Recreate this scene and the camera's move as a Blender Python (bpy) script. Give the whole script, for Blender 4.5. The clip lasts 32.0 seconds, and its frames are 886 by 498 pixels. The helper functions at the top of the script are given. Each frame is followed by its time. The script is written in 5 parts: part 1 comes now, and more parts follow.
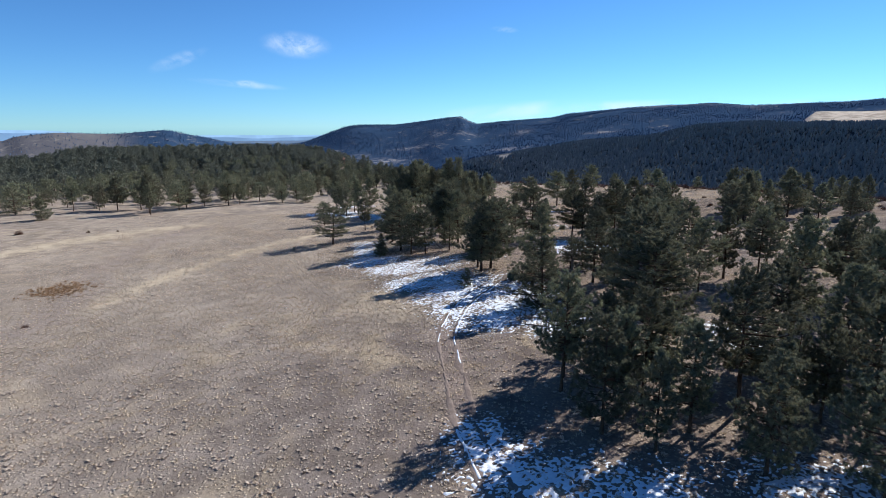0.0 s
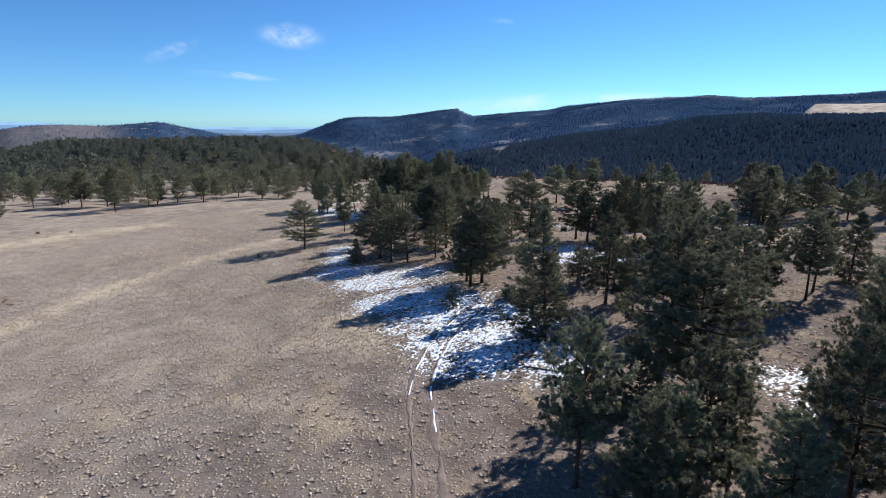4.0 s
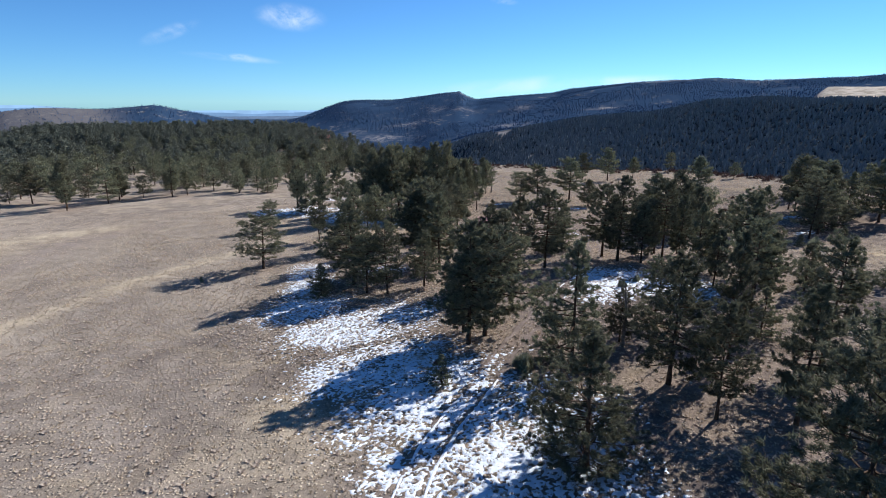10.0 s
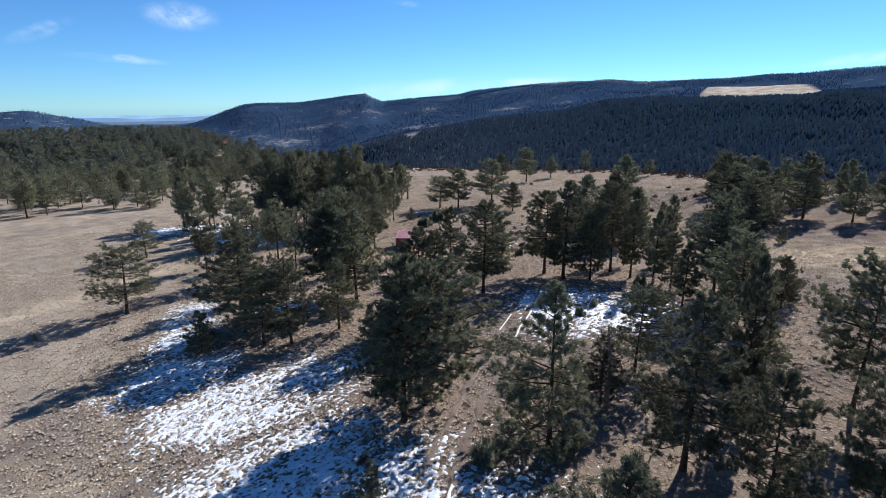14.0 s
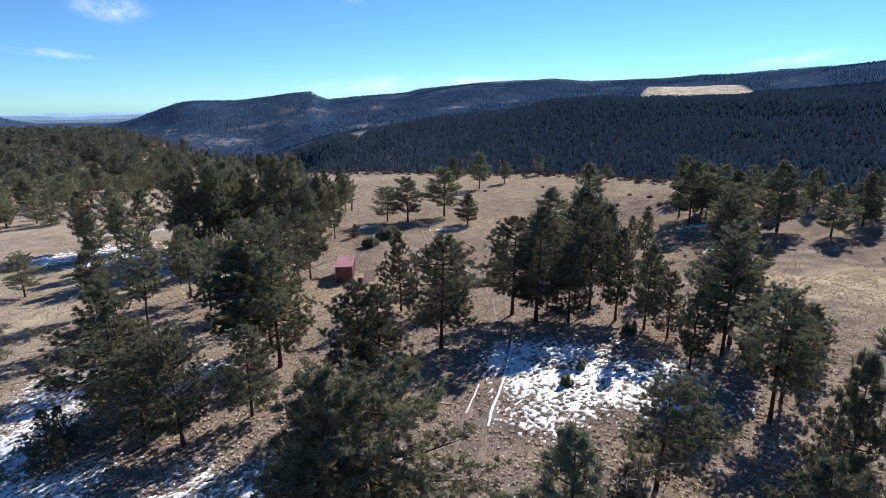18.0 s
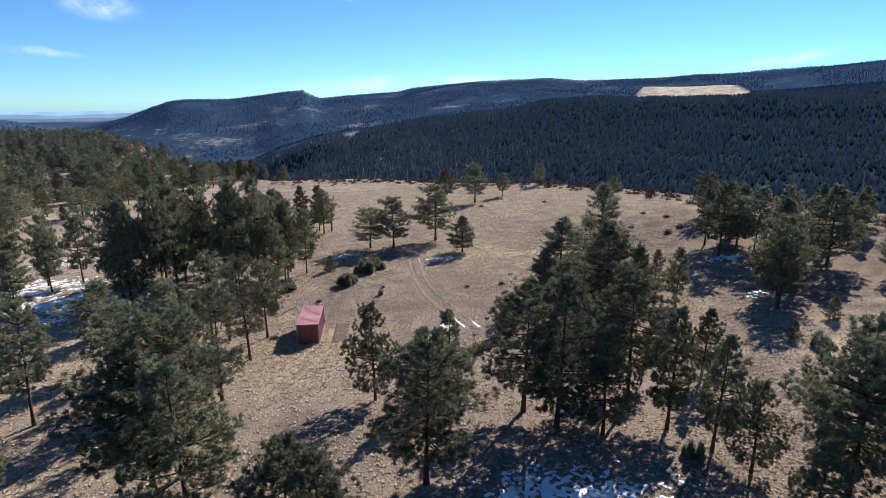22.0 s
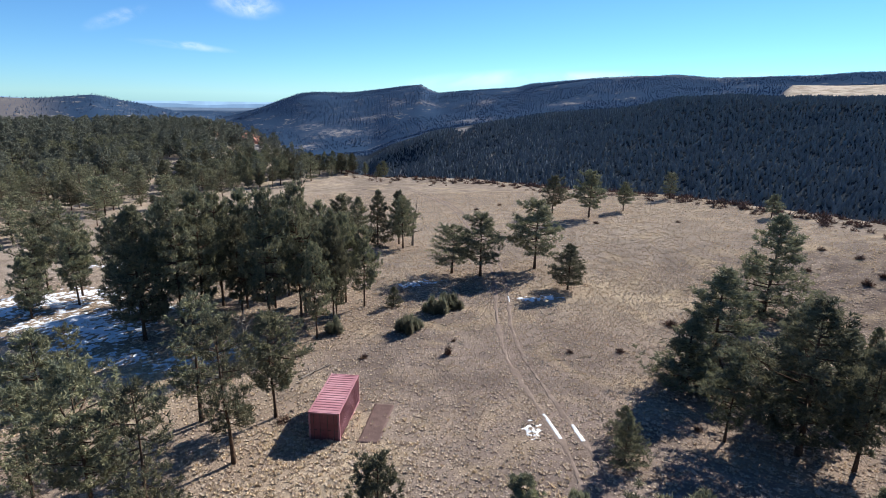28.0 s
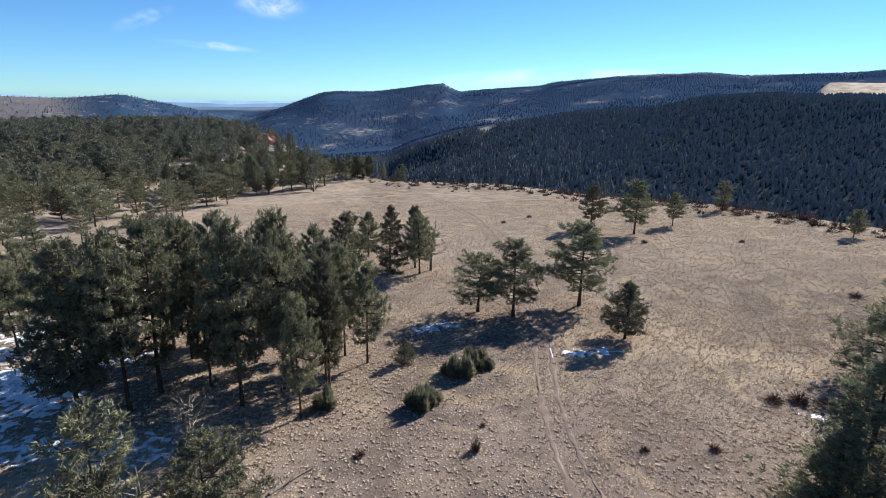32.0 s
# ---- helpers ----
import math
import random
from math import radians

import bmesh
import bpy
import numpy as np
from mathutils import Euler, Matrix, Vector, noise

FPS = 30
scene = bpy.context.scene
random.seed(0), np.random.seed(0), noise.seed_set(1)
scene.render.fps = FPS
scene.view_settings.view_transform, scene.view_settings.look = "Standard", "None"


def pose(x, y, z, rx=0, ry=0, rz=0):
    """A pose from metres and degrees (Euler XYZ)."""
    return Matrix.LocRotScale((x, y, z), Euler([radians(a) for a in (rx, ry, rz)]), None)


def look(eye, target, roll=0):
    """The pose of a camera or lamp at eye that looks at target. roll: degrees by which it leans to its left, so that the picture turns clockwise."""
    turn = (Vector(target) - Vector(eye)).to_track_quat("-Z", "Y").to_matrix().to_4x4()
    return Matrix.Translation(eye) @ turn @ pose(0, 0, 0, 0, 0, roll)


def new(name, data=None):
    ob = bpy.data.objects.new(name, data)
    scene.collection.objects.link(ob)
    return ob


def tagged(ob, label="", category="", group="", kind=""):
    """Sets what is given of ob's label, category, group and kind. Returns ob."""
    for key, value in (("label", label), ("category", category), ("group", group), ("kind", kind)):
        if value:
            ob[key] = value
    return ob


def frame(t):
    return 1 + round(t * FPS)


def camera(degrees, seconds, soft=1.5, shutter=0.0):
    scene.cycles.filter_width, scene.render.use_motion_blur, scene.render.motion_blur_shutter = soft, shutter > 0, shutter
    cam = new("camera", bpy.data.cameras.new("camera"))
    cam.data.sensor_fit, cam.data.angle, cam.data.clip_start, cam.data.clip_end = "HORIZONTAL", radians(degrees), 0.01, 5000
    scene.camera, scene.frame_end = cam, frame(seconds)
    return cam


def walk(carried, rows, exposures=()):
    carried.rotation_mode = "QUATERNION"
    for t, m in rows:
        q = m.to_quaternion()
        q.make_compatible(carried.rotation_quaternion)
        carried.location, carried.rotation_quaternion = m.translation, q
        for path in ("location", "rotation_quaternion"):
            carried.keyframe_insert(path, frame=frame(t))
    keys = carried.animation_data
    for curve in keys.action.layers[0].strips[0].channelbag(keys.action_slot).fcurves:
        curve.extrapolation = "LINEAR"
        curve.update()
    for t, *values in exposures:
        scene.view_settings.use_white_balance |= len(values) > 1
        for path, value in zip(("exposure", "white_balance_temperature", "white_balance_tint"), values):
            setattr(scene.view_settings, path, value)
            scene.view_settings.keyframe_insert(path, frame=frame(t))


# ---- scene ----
cam = camera(78.0, 32.0, 0.6)
PATH = [
    (0, (2.466, -20.538, 24.187), (2.365, -18.589, 23.75), 0.0),
    (0.5, (2.6, -19.044, 24.091), (2.499, -17.095, 23.653), 0.1),
    (1, (2.687, -17.466, 23.974), (2.599, -15.516, 23.536), 0.1),
    (1.5, (2.853, -15.82, 23.803), (2.772, -13.87, 23.365), 0.1),
    (2, (3.008, -14.081, 23.647), (2.927, -12.131, 23.209), 0.1),
    (2.5, (3.131, -12.245, 23.521), (3.05, -10.295, 23.083), 0.1),
    (3, (3.25, -10.355, 23.45), (3.167, -8.405, 23.011), 0.1),
    (3.5, (3.448, -8.53, 23.464), (3.362, -6.583, 23.015), 0.1),
    (5.5, (3.84, -1.359, 23.872), (3.747, 0.575, 23.372), 0.1),
    (6, (3.895, 0.527, 23.937), (3.8, 2.458, 23.426), 0.2),
    (6.5, (3.916, 2.554, 23.984), (3.819, 4.483, 23.465), 0.1),
    (7, (3.93, 4.549, 24.022), (3.833, 6.478, 23.504), 0.1),
    (7.5, (3.95, 6.466, 24.069), (3.864, 8.396, 23.551), 0.1),
    (8, (3.989, 8.231, 24.108), (3.901, 10.161, 23.59), 0.1),
    (8.5, (4.026, 9.837, 24.127), (3.932, 11.767, 23.609), 0.1),
    (9, (4.047, 11.368, 24.116), (3.95, 13.298, 23.599), 0.1),
    (9.5, (4.011, 12.826, 24.072), (3.915, 14.756, 23.554), 0.1),
    (10, (3.978, 14.298, 23.978), (3.884, 16.227, 23.459), 0.1),
    (10.5, (3.878, 15.796, 23.848), (3.777, 17.725, 23.33), 0.2),
    (11, (3.709, 17.342, 23.697), (3.588, 19.27, 23.179), 0.2),
    (11.5, (3.607, 18.965, 23.563), (3.489, 20.894, 23.046), 0.2),
    (12, (3.454, 20.704, 23.48), (3.36, 22.634, 22.963), 0.1),
    (12.5, (3.293, 22.508, 23.403), (3.288, 24.44, 22.886), -0.1),
    (13, (3.207, 24.304, 23.309), (3.27, 26.235, 22.794), -0.2),
    (13.5, (3.121, 26.068, 23.237), (3.253, 27.996, 22.723), -0.3),
    (14, (3.055, 27.82, 23.179), (3.274, 29.741, 22.666), -0.4),
    (14.5, (3.088, 29.509, 23.18), (3.378, 31.42, 22.666), -0.5),
    (16.5, (3.97, 35.939, 23.754), (4.342, 37.834, 23.234), -0.4),
    (17, (4.375, 37.567, 23.855), (4.759, 39.46, 23.337), -0.3),
    (17.5, (4.691, 39.239, 23.999), (5.081, 41.131, 23.48), -0.3),
    (18, (4.948, 40.889, 24.145), (5.346, 42.779, 23.625), -0.2),
    (18.5, (5.272, 42.597, 24.275), (5.67, 44.487, 23.754), -0.2),
    (19, (5.643, 44.327, 24.48), (6.041, 46.216, 23.958), -0.4),
    (19.5, (6.145, 46.02, 24.758), (6.544, 47.909, 24.239), -0.5),
    (20, (6.677, 47.75, 25.066), (7.08, 49.639, 24.549), -0.6),
    (20.5, (7.21, 49.817, 25.365), (7.617, 51.706, 24.848), -0.6),
    (21, (7.673, 52.218, 25.598), (8.087, 54.105, 25.081), -0.4),
    (21.5, (8.256, 54.59, 25.803), (8.671, 56.476, 25.283), -0.2),
    (22, (8.911, 56.917, 25.998), (9.331, 58.802, 25.474), -0.1),
    (22.5, (9.565, 59.233, 26.106), (9.984, 61.117, 25.583), -0.0),
    (23, (10.08, 61.308, 26.155), (10.504, 63.191, 25.631), 0.0),
    (23.5, (10.743, 63.241, 26.139), (11.17, 65.123, 25.613), 0.1),
    (24, (11.402, 65.125, 26.121), (11.843, 67.003, 25.594), -0.0),
    (24.5, (12.101, 66.919, 26.158), (12.52, 68.802, 25.631), 0.0),
    (25, (12.683, 68.696, 26.214), (13.049, 70.59, 25.687), 0.2),
    (25.5, (13.281, 70.363, 26.233), (13.587, 72.267, 25.704), 0.4),
    (26, (13.765, 72.026, 26.197), (13.992, 73.941, 25.664), 0.5),
    (26.5, (14.069, 73.726, 26.044), (14.233, 75.646, 25.506), 0.7),
    (28.5, (14.852, 80.644, 25.134), (14.867, 82.569, 24.594), 0.7),
    (29, (14.935, 82.399, 25.188), (14.942, 84.325, 24.648), 0.5),
    (29.5, (14.897, 84.236, 25.2), (14.886, 86.161, 24.657), 0.6),
    (30, (14.779, 86.146, 25.164), (14.761, 88.07, 24.62), 0.7),
    (30.5, (14.627, 88.105, 25.106), (14.6, 90.029, 24.561), 0.6),
    (31, (14.514, 90.355, 25.084), (14.479, 92.279, 24.537), 0.6),
    (31.5, (14.436, 92.749, 25.127), (14.396, 94.673, 24.582), 0.6),
    (32, (14.397, 95.279, 25.199), (14.356, 97.203, 24.654), 0.7),
]
walk(cam, [(t, look(eye, target, roll)) for t, eye, target, roll in PATH],
     exposures=[(0, 0.85, 5900, 10), (13, 0.85, 5900, 10), (18, 1.0, 6300, 10), (32, 1.05, 6300, 10)])

# ---- world, sun, exposure ----
SUN_AZ, SUN_EL = 45.0, 31.0
world = bpy.data.worlds.new("world")
scene.world = world
world.use_nodes = True
wn = world.node_tree
sky = wn.nodes.new("ShaderNodeTexSky")
sky.sky_type = "NISHITA"
sky.sun_disc = False
sky.sun_elevation = radians(SUN_EL)
sky.sun_rotation = radians(SUN_AZ)
sky.altitude = 2600
sky.air_density, sky.dust_density, sky.ozone_density = 1.0, 0.0, 2.0
tint = wn.nodes.new("ShaderNodeMix")
tint.data_type, tint.blend_type = "RGBA", "MULTIPLY"
tint.inputs["Factor"].default_value = 1.0
tint.inputs["B"].default_value = (0.58, 0.95, 1.27, 1)
wn.links.new(sky.outputs[0], tint.inputs["A"])
wn.links.new(tint.outputs["Result"], wn.nodes["Background"].inputs[0])
wn.nodes["Background"].inputs[1].default_value = 0.056
sun_data = bpy.data.lights.new("sun", "SUN")
sun_data.energy, sun_data.angle, sun_data.color = 5.0, radians(0.53), (1.0, 0.94, 0.85)
sun = new("sun", sun_data)
sun_way = Vector((math.sin(radians(SUN_AZ)) * math.cos(radians(SUN_EL)), math.cos(radians(SUN_AZ)) * math.cos(radians(SUN_EL)), math.sin(radians(SUN_EL))))
sun.matrix_world = look(sun_way * 100, (0, 0, 0))

# ---- materials ----
def material(name, rough=0.8, metal=0.0, spec=0.2):
    m = bpy.data.materials.new(name)
    m.use_nodes = True
    b = m.node_tree.nodes["Principled BSDF"]
    b.inputs["Roughness"].default_value, b.inputs["Metallic"].default_value = rough, metal
    b.inputs["Specular IOR Level"].default_value = spec
    return m, m.node_tree, b


def node(nt, kind, **values):
    n = nt.nodes.new(kind)
    for key, value in values.items():
        n.inputs[key].default_value = value
    return n


def noise_of(nt, scale, detail=4.0, rough=0.55, where="Object", distort=0.0):
    c = nt.nodes.new("ShaderNodeTexCoord")
    n = node(nt, "ShaderNodeTexNoise", Scale=scale, Detail=detail, Roughness=rough, Distortion=distort)
    nt.links.new(c.outputs[where], n.inputs["Vector"])
    return n.outputs["Fac"]


def span(nt, value, a, b, lo=0.0, hi=1.0):
    n = nt.nodes.new("ShaderNodeMapRange")
    n.interpolation_type = "SMOOTHSTEP"
    for i, v in enumerate((a, b, lo, hi)):
        n.inputs[i + 1].default_value = v
    nt.links.new(value, n.inputs[0])
    return n.outputs[0]


def put(nt, value, socket):
    if isinstance(value, (tuple, list)):
        socket.default_value = (*value, 1.0)
    elif isinstance(value, (int, float)):
        socket.default_value = value
    else:
        nt.links.new(value, socket)


def blend(nt, fac, a, b, how="MIX"):
    n = nt.nodes.new("ShaderNodeMix")
    n.data_type, n.blend_type = "RGBA", how
    put(nt, fac, n.inputs["Factor"])
    put(nt, a, n.inputs["A"])
    put(nt, b, n.inputs["B"])
    return n.outputs["Result"]


def calc(nt, how, a, b=0.0):
    n = nt.nodes.new("ShaderNodeMath")
    n.operation = how
    put(nt, a, n.inputs[0])
    put(nt, b, n.inputs[1])
    return n.outputs[0]


def attr(nt, name):
    n = nt.nodes.new("ShaderNodeAttribute")
    n.attribute_name = name
    return n.outputs["Fac"]


def relief(nt, b, value, strength, distance):
    n = node(nt, "ShaderNodeBump", Strength=strength, Distance=distance)
    nt.links.new(value, n.inputs["Height"])
    nt.links.new(n.outputs[0], b.inputs["Normal"])


def random_of(nt, island=False):
    n = nt.nodes.new("ShaderNodeNewGeometry" if island else "ShaderNodeObjectInfo")
    return n.outputs["Random Per Island" if island else "Random"]


def make_ground():
    m, nt, b = material("dry_grassland", 1.0, spec=0.0)
    broad, mid, fine = noise_of(nt, 0.035, 4), noise_of(nt, 0.30, 5, 0.65), noise_of(nt, 3.5, 5, 0.75)
    streak = noise_of(nt, 0.10, 3, 0.5, distort=1.5)
    c = nt.nodes.new("ShaderNodeTexCoord")
    tuft = nt.nodes.new("ShaderNodeTexVoronoi")
    tuft.inputs["Scale"].default_value, tuft.inputs["Randomness"].default_value = 3.1, 1.0
    nt.links.new(c.outputs["Object"], tuft.inputs["Vector"])
    soil = blend(nt, span(nt, mid, 0.35, 0.7), (0.104, 0.083, 0.073), (0.190, 0.153, 0.132))
    straw = blend(nt, span(nt, fine, 0.3, 0.7), (0.44, 0.37, 0.285), (0.66, 0.56, 0.43))
    clump = span(nt, tuft.outputs["Distance"], 0.16, 0.34, 1.0, 0.0)
    cover = calc(nt, "MULTIPLY", clump, span(nt, mid, 0.30, 0.62))
    col = blend(nt, calc(nt, "MULTIPLY", cover, 0.8), soil, straw)
    gold = calc(nt, "MULTIPLY", calc(nt, "MULTIPLY", span(nt, streak, 0.45, 0.75), span(nt, fine, 0.25, 0.6)), 0.5)
    col = blend(nt, gold, col, (0.54, 0.42, 0.25))
    thatch = blend(nt, span(nt, mid, 0.3, 0.7), (0.27, 0.220, 0.172), (0.39, 0.325, 0.255))
    col = blend(nt, calc(nt, "MULTIPLY", attr(nt, "thatch"), span(nt, fine, 0.3, 0.6, 0.35, 0.9)), col, thatch)
    col = blend(nt, calc(nt, "MULTIPLY", attr(nt, "golden"), span(nt, mid, 0.3, 0.6, 0.15, 0.6)), col, (0.56, 0.455, 0.31))
    col = blend(nt, calc(nt, "MULTIPLY", attr(nt, "swale"), span(nt, mid, 0.3, 0.6, 0.3, 0.8)), col, (0.23, 0.185, 0.16))
    col = blend(nt, calc(nt, "MULTIPLY", span(nt, broad, 0.52, 0.72), 0.45), col, (0.205, 0.165, 0.135))
    worn = calc(nt, "MULTIPLY", attr(nt, "worn"), span(nt, mid, 0.3, 0.6, 0.4, 1.0))
    col = blend(nt, worn, col, blend(nt, span(nt, fine, 0.35, 0.65), (0.140, 0.106, 0.092), (0.265, 0.208, 0.178)))
    duff = blend(nt, span(nt, fine, 0.35, 0.65), (0.165, 0.126, 0.102), (0.275, 0.210, 0.160))
    col = blend(nt, calc(nt, "MULTIPLY", attr(nt, "litter"), span(nt, mid, 0.25, 0.55, 0.35, 1.0)), col, duff)
    # wood floor: shade under the trees and blue haze are put into these colours
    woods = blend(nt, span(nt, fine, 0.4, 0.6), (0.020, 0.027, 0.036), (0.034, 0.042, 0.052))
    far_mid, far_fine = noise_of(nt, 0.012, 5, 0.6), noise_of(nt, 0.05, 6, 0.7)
    woods = blend(nt, span(nt, attr(nt, "crags_and_haze"), 0.2, 0.4), woods, (0.028, 0.052, 0.096))
    rock = blend(nt, span(nt, far_fine, 0.4, 0.62), (0.10, 0.095, 0.092), (0.24, 0.225, 0.21))
    woods = blend(nt, calc(nt, "MULTIPLY", calc(nt, "MULTIPLY", span(nt, far_mid, 0.50, 0.62), attr(nt, "crags_and_haze")), span(nt, far_fine, 0.50, 0.62)), woods, rock)
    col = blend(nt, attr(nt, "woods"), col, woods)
    col = blend(nt, calc(nt, "MULTIPLY", attr(nt, "pale"), span(nt, far_fine, 0.42, 0.58)), col, (0.33, 0.30, 0.285))
    col = blend(nt, attr(nt, "field"), col, blend(nt, span(nt, far_fine, 0.4, 0.6), (0.34, 0.285, 0.225), (0.56, 0.48, 0.385)))
    # distance haze is put into the blue of the plains' base colour
    hazed_plain = blend(nt, span(nt, far_mid, 0.35, 0.65), (0.09, 0.13, 0.19), (0.14, 0.19, 0.26))
    col = blend(nt, attr(nt, "plains"), col, hazed_plain)
    nt.links.new(col, b.inputs["Base Color"])
    rough = calc(nt, "ADD", calc(nt, "MULTIPLY", clump, 0.6), fine)
    relief(nt, b, rough, 0.8, 0.085)
    return m


def make_needles(name, dark, light, tip, through_light=0.3, shine=0.03):
    m, nt, b = material(name, 0.75, spec=shine)
    col = blend(nt, random_of(nt, True), dark, light)
    col = blend(nt, calc(nt, "MULTIPLY", span(nt, noise_of(nt, 1.9, 3), 0.42, 0.62), 0.75), col, tip)
    hsv = nt.nodes.new("ShaderNodeHueSaturation")
    put(nt, span(nt, random_of(nt), 0, 1, 0.75, 1.30), hsv.inputs["Value"])
    put(nt, span(nt, random_of(nt), 0, 1, 0.485, 0.51), hsv.inputs["Hue"])
    put(nt, col, hsv.inputs["Color"])
    nt.links.new(hsv.outputs[0], b.inputs["Base Color"])
    glow = nt.nodes.new("ShaderNodeBsdfTranslucent")
    nt.links.new(hsv.outputs[0], glow.inputs["Color"])
    mix = nt.nodes.new("ShaderNodeMixShader")
    mix.inputs[0].default_value = through_light
    nt.links.new(b.outputs[0], mix.inputs[1])
    nt.links.new(glow.outputs[0], mix.inputs[2])
    nt.links.new(mix.outputs[0], nt.nodes["Material Output"].inputs["Surface"])
    return m


def make_plain(name, a, c, scale, rough=0.9, bump_scale=None, depth=0.02, spec=0.05, island=False):
    m, nt, b = material(name, rough, spec=spec)
    fac = span(nt, noise_of(nt, scale, 5, 0.65), 0.32, 0.68)
    col = blend(nt, fac, a, c)
    if island:
        hsv = nt.nodes.new("ShaderNodeHueSaturation")
        put(nt, span(nt, random_of(nt, True), 0, 1, 0.7, 1.35), hsv.inputs["Value"])
        put(nt, col, hsv.inputs["Color"])
        col = hsv.outputs[0]
    nt.links.new(col, b.inputs["Base Color"])
    relief(nt, b, noise_of(nt, bump_scale or scale * 3, 4, 0.7), 0.7, depth)
    return m


GROUND = make_ground()
NEEDLES = make_needles("pine_needles", (0.072, 0.080, 0.060), (0.168, 0.172, 0.114), (0.240, 0.226, 0.132), 0.25)
# the ridge and far needles carry blue distance haze in their base colours
NEEDLES_RIDGE_HAZED = make_needles("hazed_ridge_pine_needles", (0.052, 0.088, 0.146), (0.088, 0.132, 0.200), (0.100, 0.138, 0.196), 0.4, 0.0)
NEEDLES_FAR_HAZED = make_needles("hazed_far_pine_needles", (0.090, 0.116, 0.146), (0.165, 0.190, 0.208), (0.200, 0.216, 0.212), 0.4, 0.0)
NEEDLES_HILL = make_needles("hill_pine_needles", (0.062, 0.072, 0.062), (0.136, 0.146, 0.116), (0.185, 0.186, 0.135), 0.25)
BARK = make_plain("pine_bark", (0.045, 0.032, 0.024), (0.115, 0.075, 0.052), 3.0, 0.95, 14.0, 0.03)
DEADWOOD = make_plain("grey_dead_wood", (0.12, 0.10, 0.085), (0.25, 0.22, 0.19), 4.0, 0.9, 20.0, 0.01)
RUST_GRASS = make_needles("rusty_grass", (0.22, 0.14, 0.075), (0.40, 0.27, 0.14), (0.46, 0.32, 0.17), 0.4, 0.0)
PALE_STRAW = make_needles("pale_bunch_grass", (0.60, 0.51, 0.40), (0.76, 0.66, 0.53), (0.80, 0.69, 0.54), 0.5, 0.0)
STRAW = make_needles("dry_grass", (0.39, 0.32, 0.232), (0.67, 0.555, 0.405), (0.74, 0.61, 0.42), 0.4, 0.0)
DEAD_GRASS = make_needles("dead_brown_grass", (0.12, 0.09, 0.07), (0.26, 0.20, 0.15), (0.30, 0.24, 0.17), 0.3, 0.0)
SNOW = make_plain("old_snow", (0.60, 0.64, 0.70), (0.75, 0.77, 0.80), 1.4, 0.6, 5.0, 0.05, 0.3)
DIRT = make_plain("packed_dirt", (0.135, 0.104, 0.088), (0.215, 0.168, 0.142), 0.9, 0.95, 5.0, 0.04)
TWIGS = make_plain("bare_twigs", (0.10, 0.060, 0.045), (0.20, 0.125, 0.095), 2.0, 0.9, island=True)
STONE = make_plain("pale_stone", (0.22, 0.19, 0.165), (0.42, 0.37, 0.32), 1.5, 0.9, 8.0, 0.03)

PL0, PL1, PL2, PL3, PL4, PL5, PL6, PL7, PL8 = 0.48, 3.87, -3.34, 1.23, -0.81, -0.60, 1.18, -2.52, 0.71
EDGE_AZ = [-60, -35, -22, -18, -16, -14, -12, -5, 5, 14, 22, 30, 38, 46, 60, 90]
EDGE_R = [520, 520, 510, 500, 460, 370, 305, 250, 235, 205, 190, 165, 150, 140, 120, 120]
CREST_AZ = [-60, -20, -13, -6.4, -4.1, -0.2, 5.3, 10.7, 15.8, 20.7, 26.4, 32.4, 41, 50, 70]
CREST_Z = [-100, -115, -110, -100, -75, -48, -28, -10, 2, 11, 24, 30, 36, 50, 60]
RIDGE_AZ = [-60, -42.9, -41.8, -39, -34.5, -30.5, -28.5, -26, -24, -21, -19.8, -16.5, -13.4, -12.1, -8.3, -3.8, -1.3, -0.4, 0.4, 2.4,
            8.4, 9.5, 15.3, 19.2, 23, 26, 32, 34, 38.6, 42.5, 46, 50, 70]
RIDGE_Z = [-20, -27, -8, 3, -3, 12, -6, -28, -48, -100, -100, -38, 21, 31, 33, 64, 75, 50, 36, 46,
           72, 89, 115, 129, 131, 119, 125, 128, 142, 156, 164, 176, 180]
# pale open slopes and rims among the far woods: bearing, distance, half width and depth, strength
PALE_SLOPES = [(-9.2, 1955, 2.4, 40, 1.0), (-6.3, 2175, 2.0, 35, 0.8), (-3.9, 2380, 0.8, 60, 0.8), (-0.4, 2330, 1.0, 40, 0.7), (5.2, 2290, 0.9, 50, 0.7), (13.2, 2050, 1.6, 22, 1.0),
               (3.4, 1830, 1.6, 40, 0.8), (3.2, 1075, 1.3, 60, 0.8), (6.3, 752, 0.5, 14, 1.0), (-12.1, 2080, 1.0, 40, 0.7), (-0.8, 2840, 0.9, 60, 0.9), (20.5, 2830, 3.5, 60, 0.9),
               (30, 2800, 4.5, 60, 0.9), (-12.4, 1750, 0.9, 30, 0.8)]
KNOLL_AZ = [-70, -52, -47, -43, -36, -24, -20, -18, -16, -12]
KNOLL_Z = [-6, -6, 2, 9, 9, 9, 7, 4, 0, 0]
# ---- the lie of the land: plateau, drop, valley and hills, round the middle of the flight ----
CX, CY = 10.0, 60.0


def bump(x, y, px, py, s):
    return np.exp(-((x - px) ** 2 + (y - py) ** 2) / (2 * s * s))


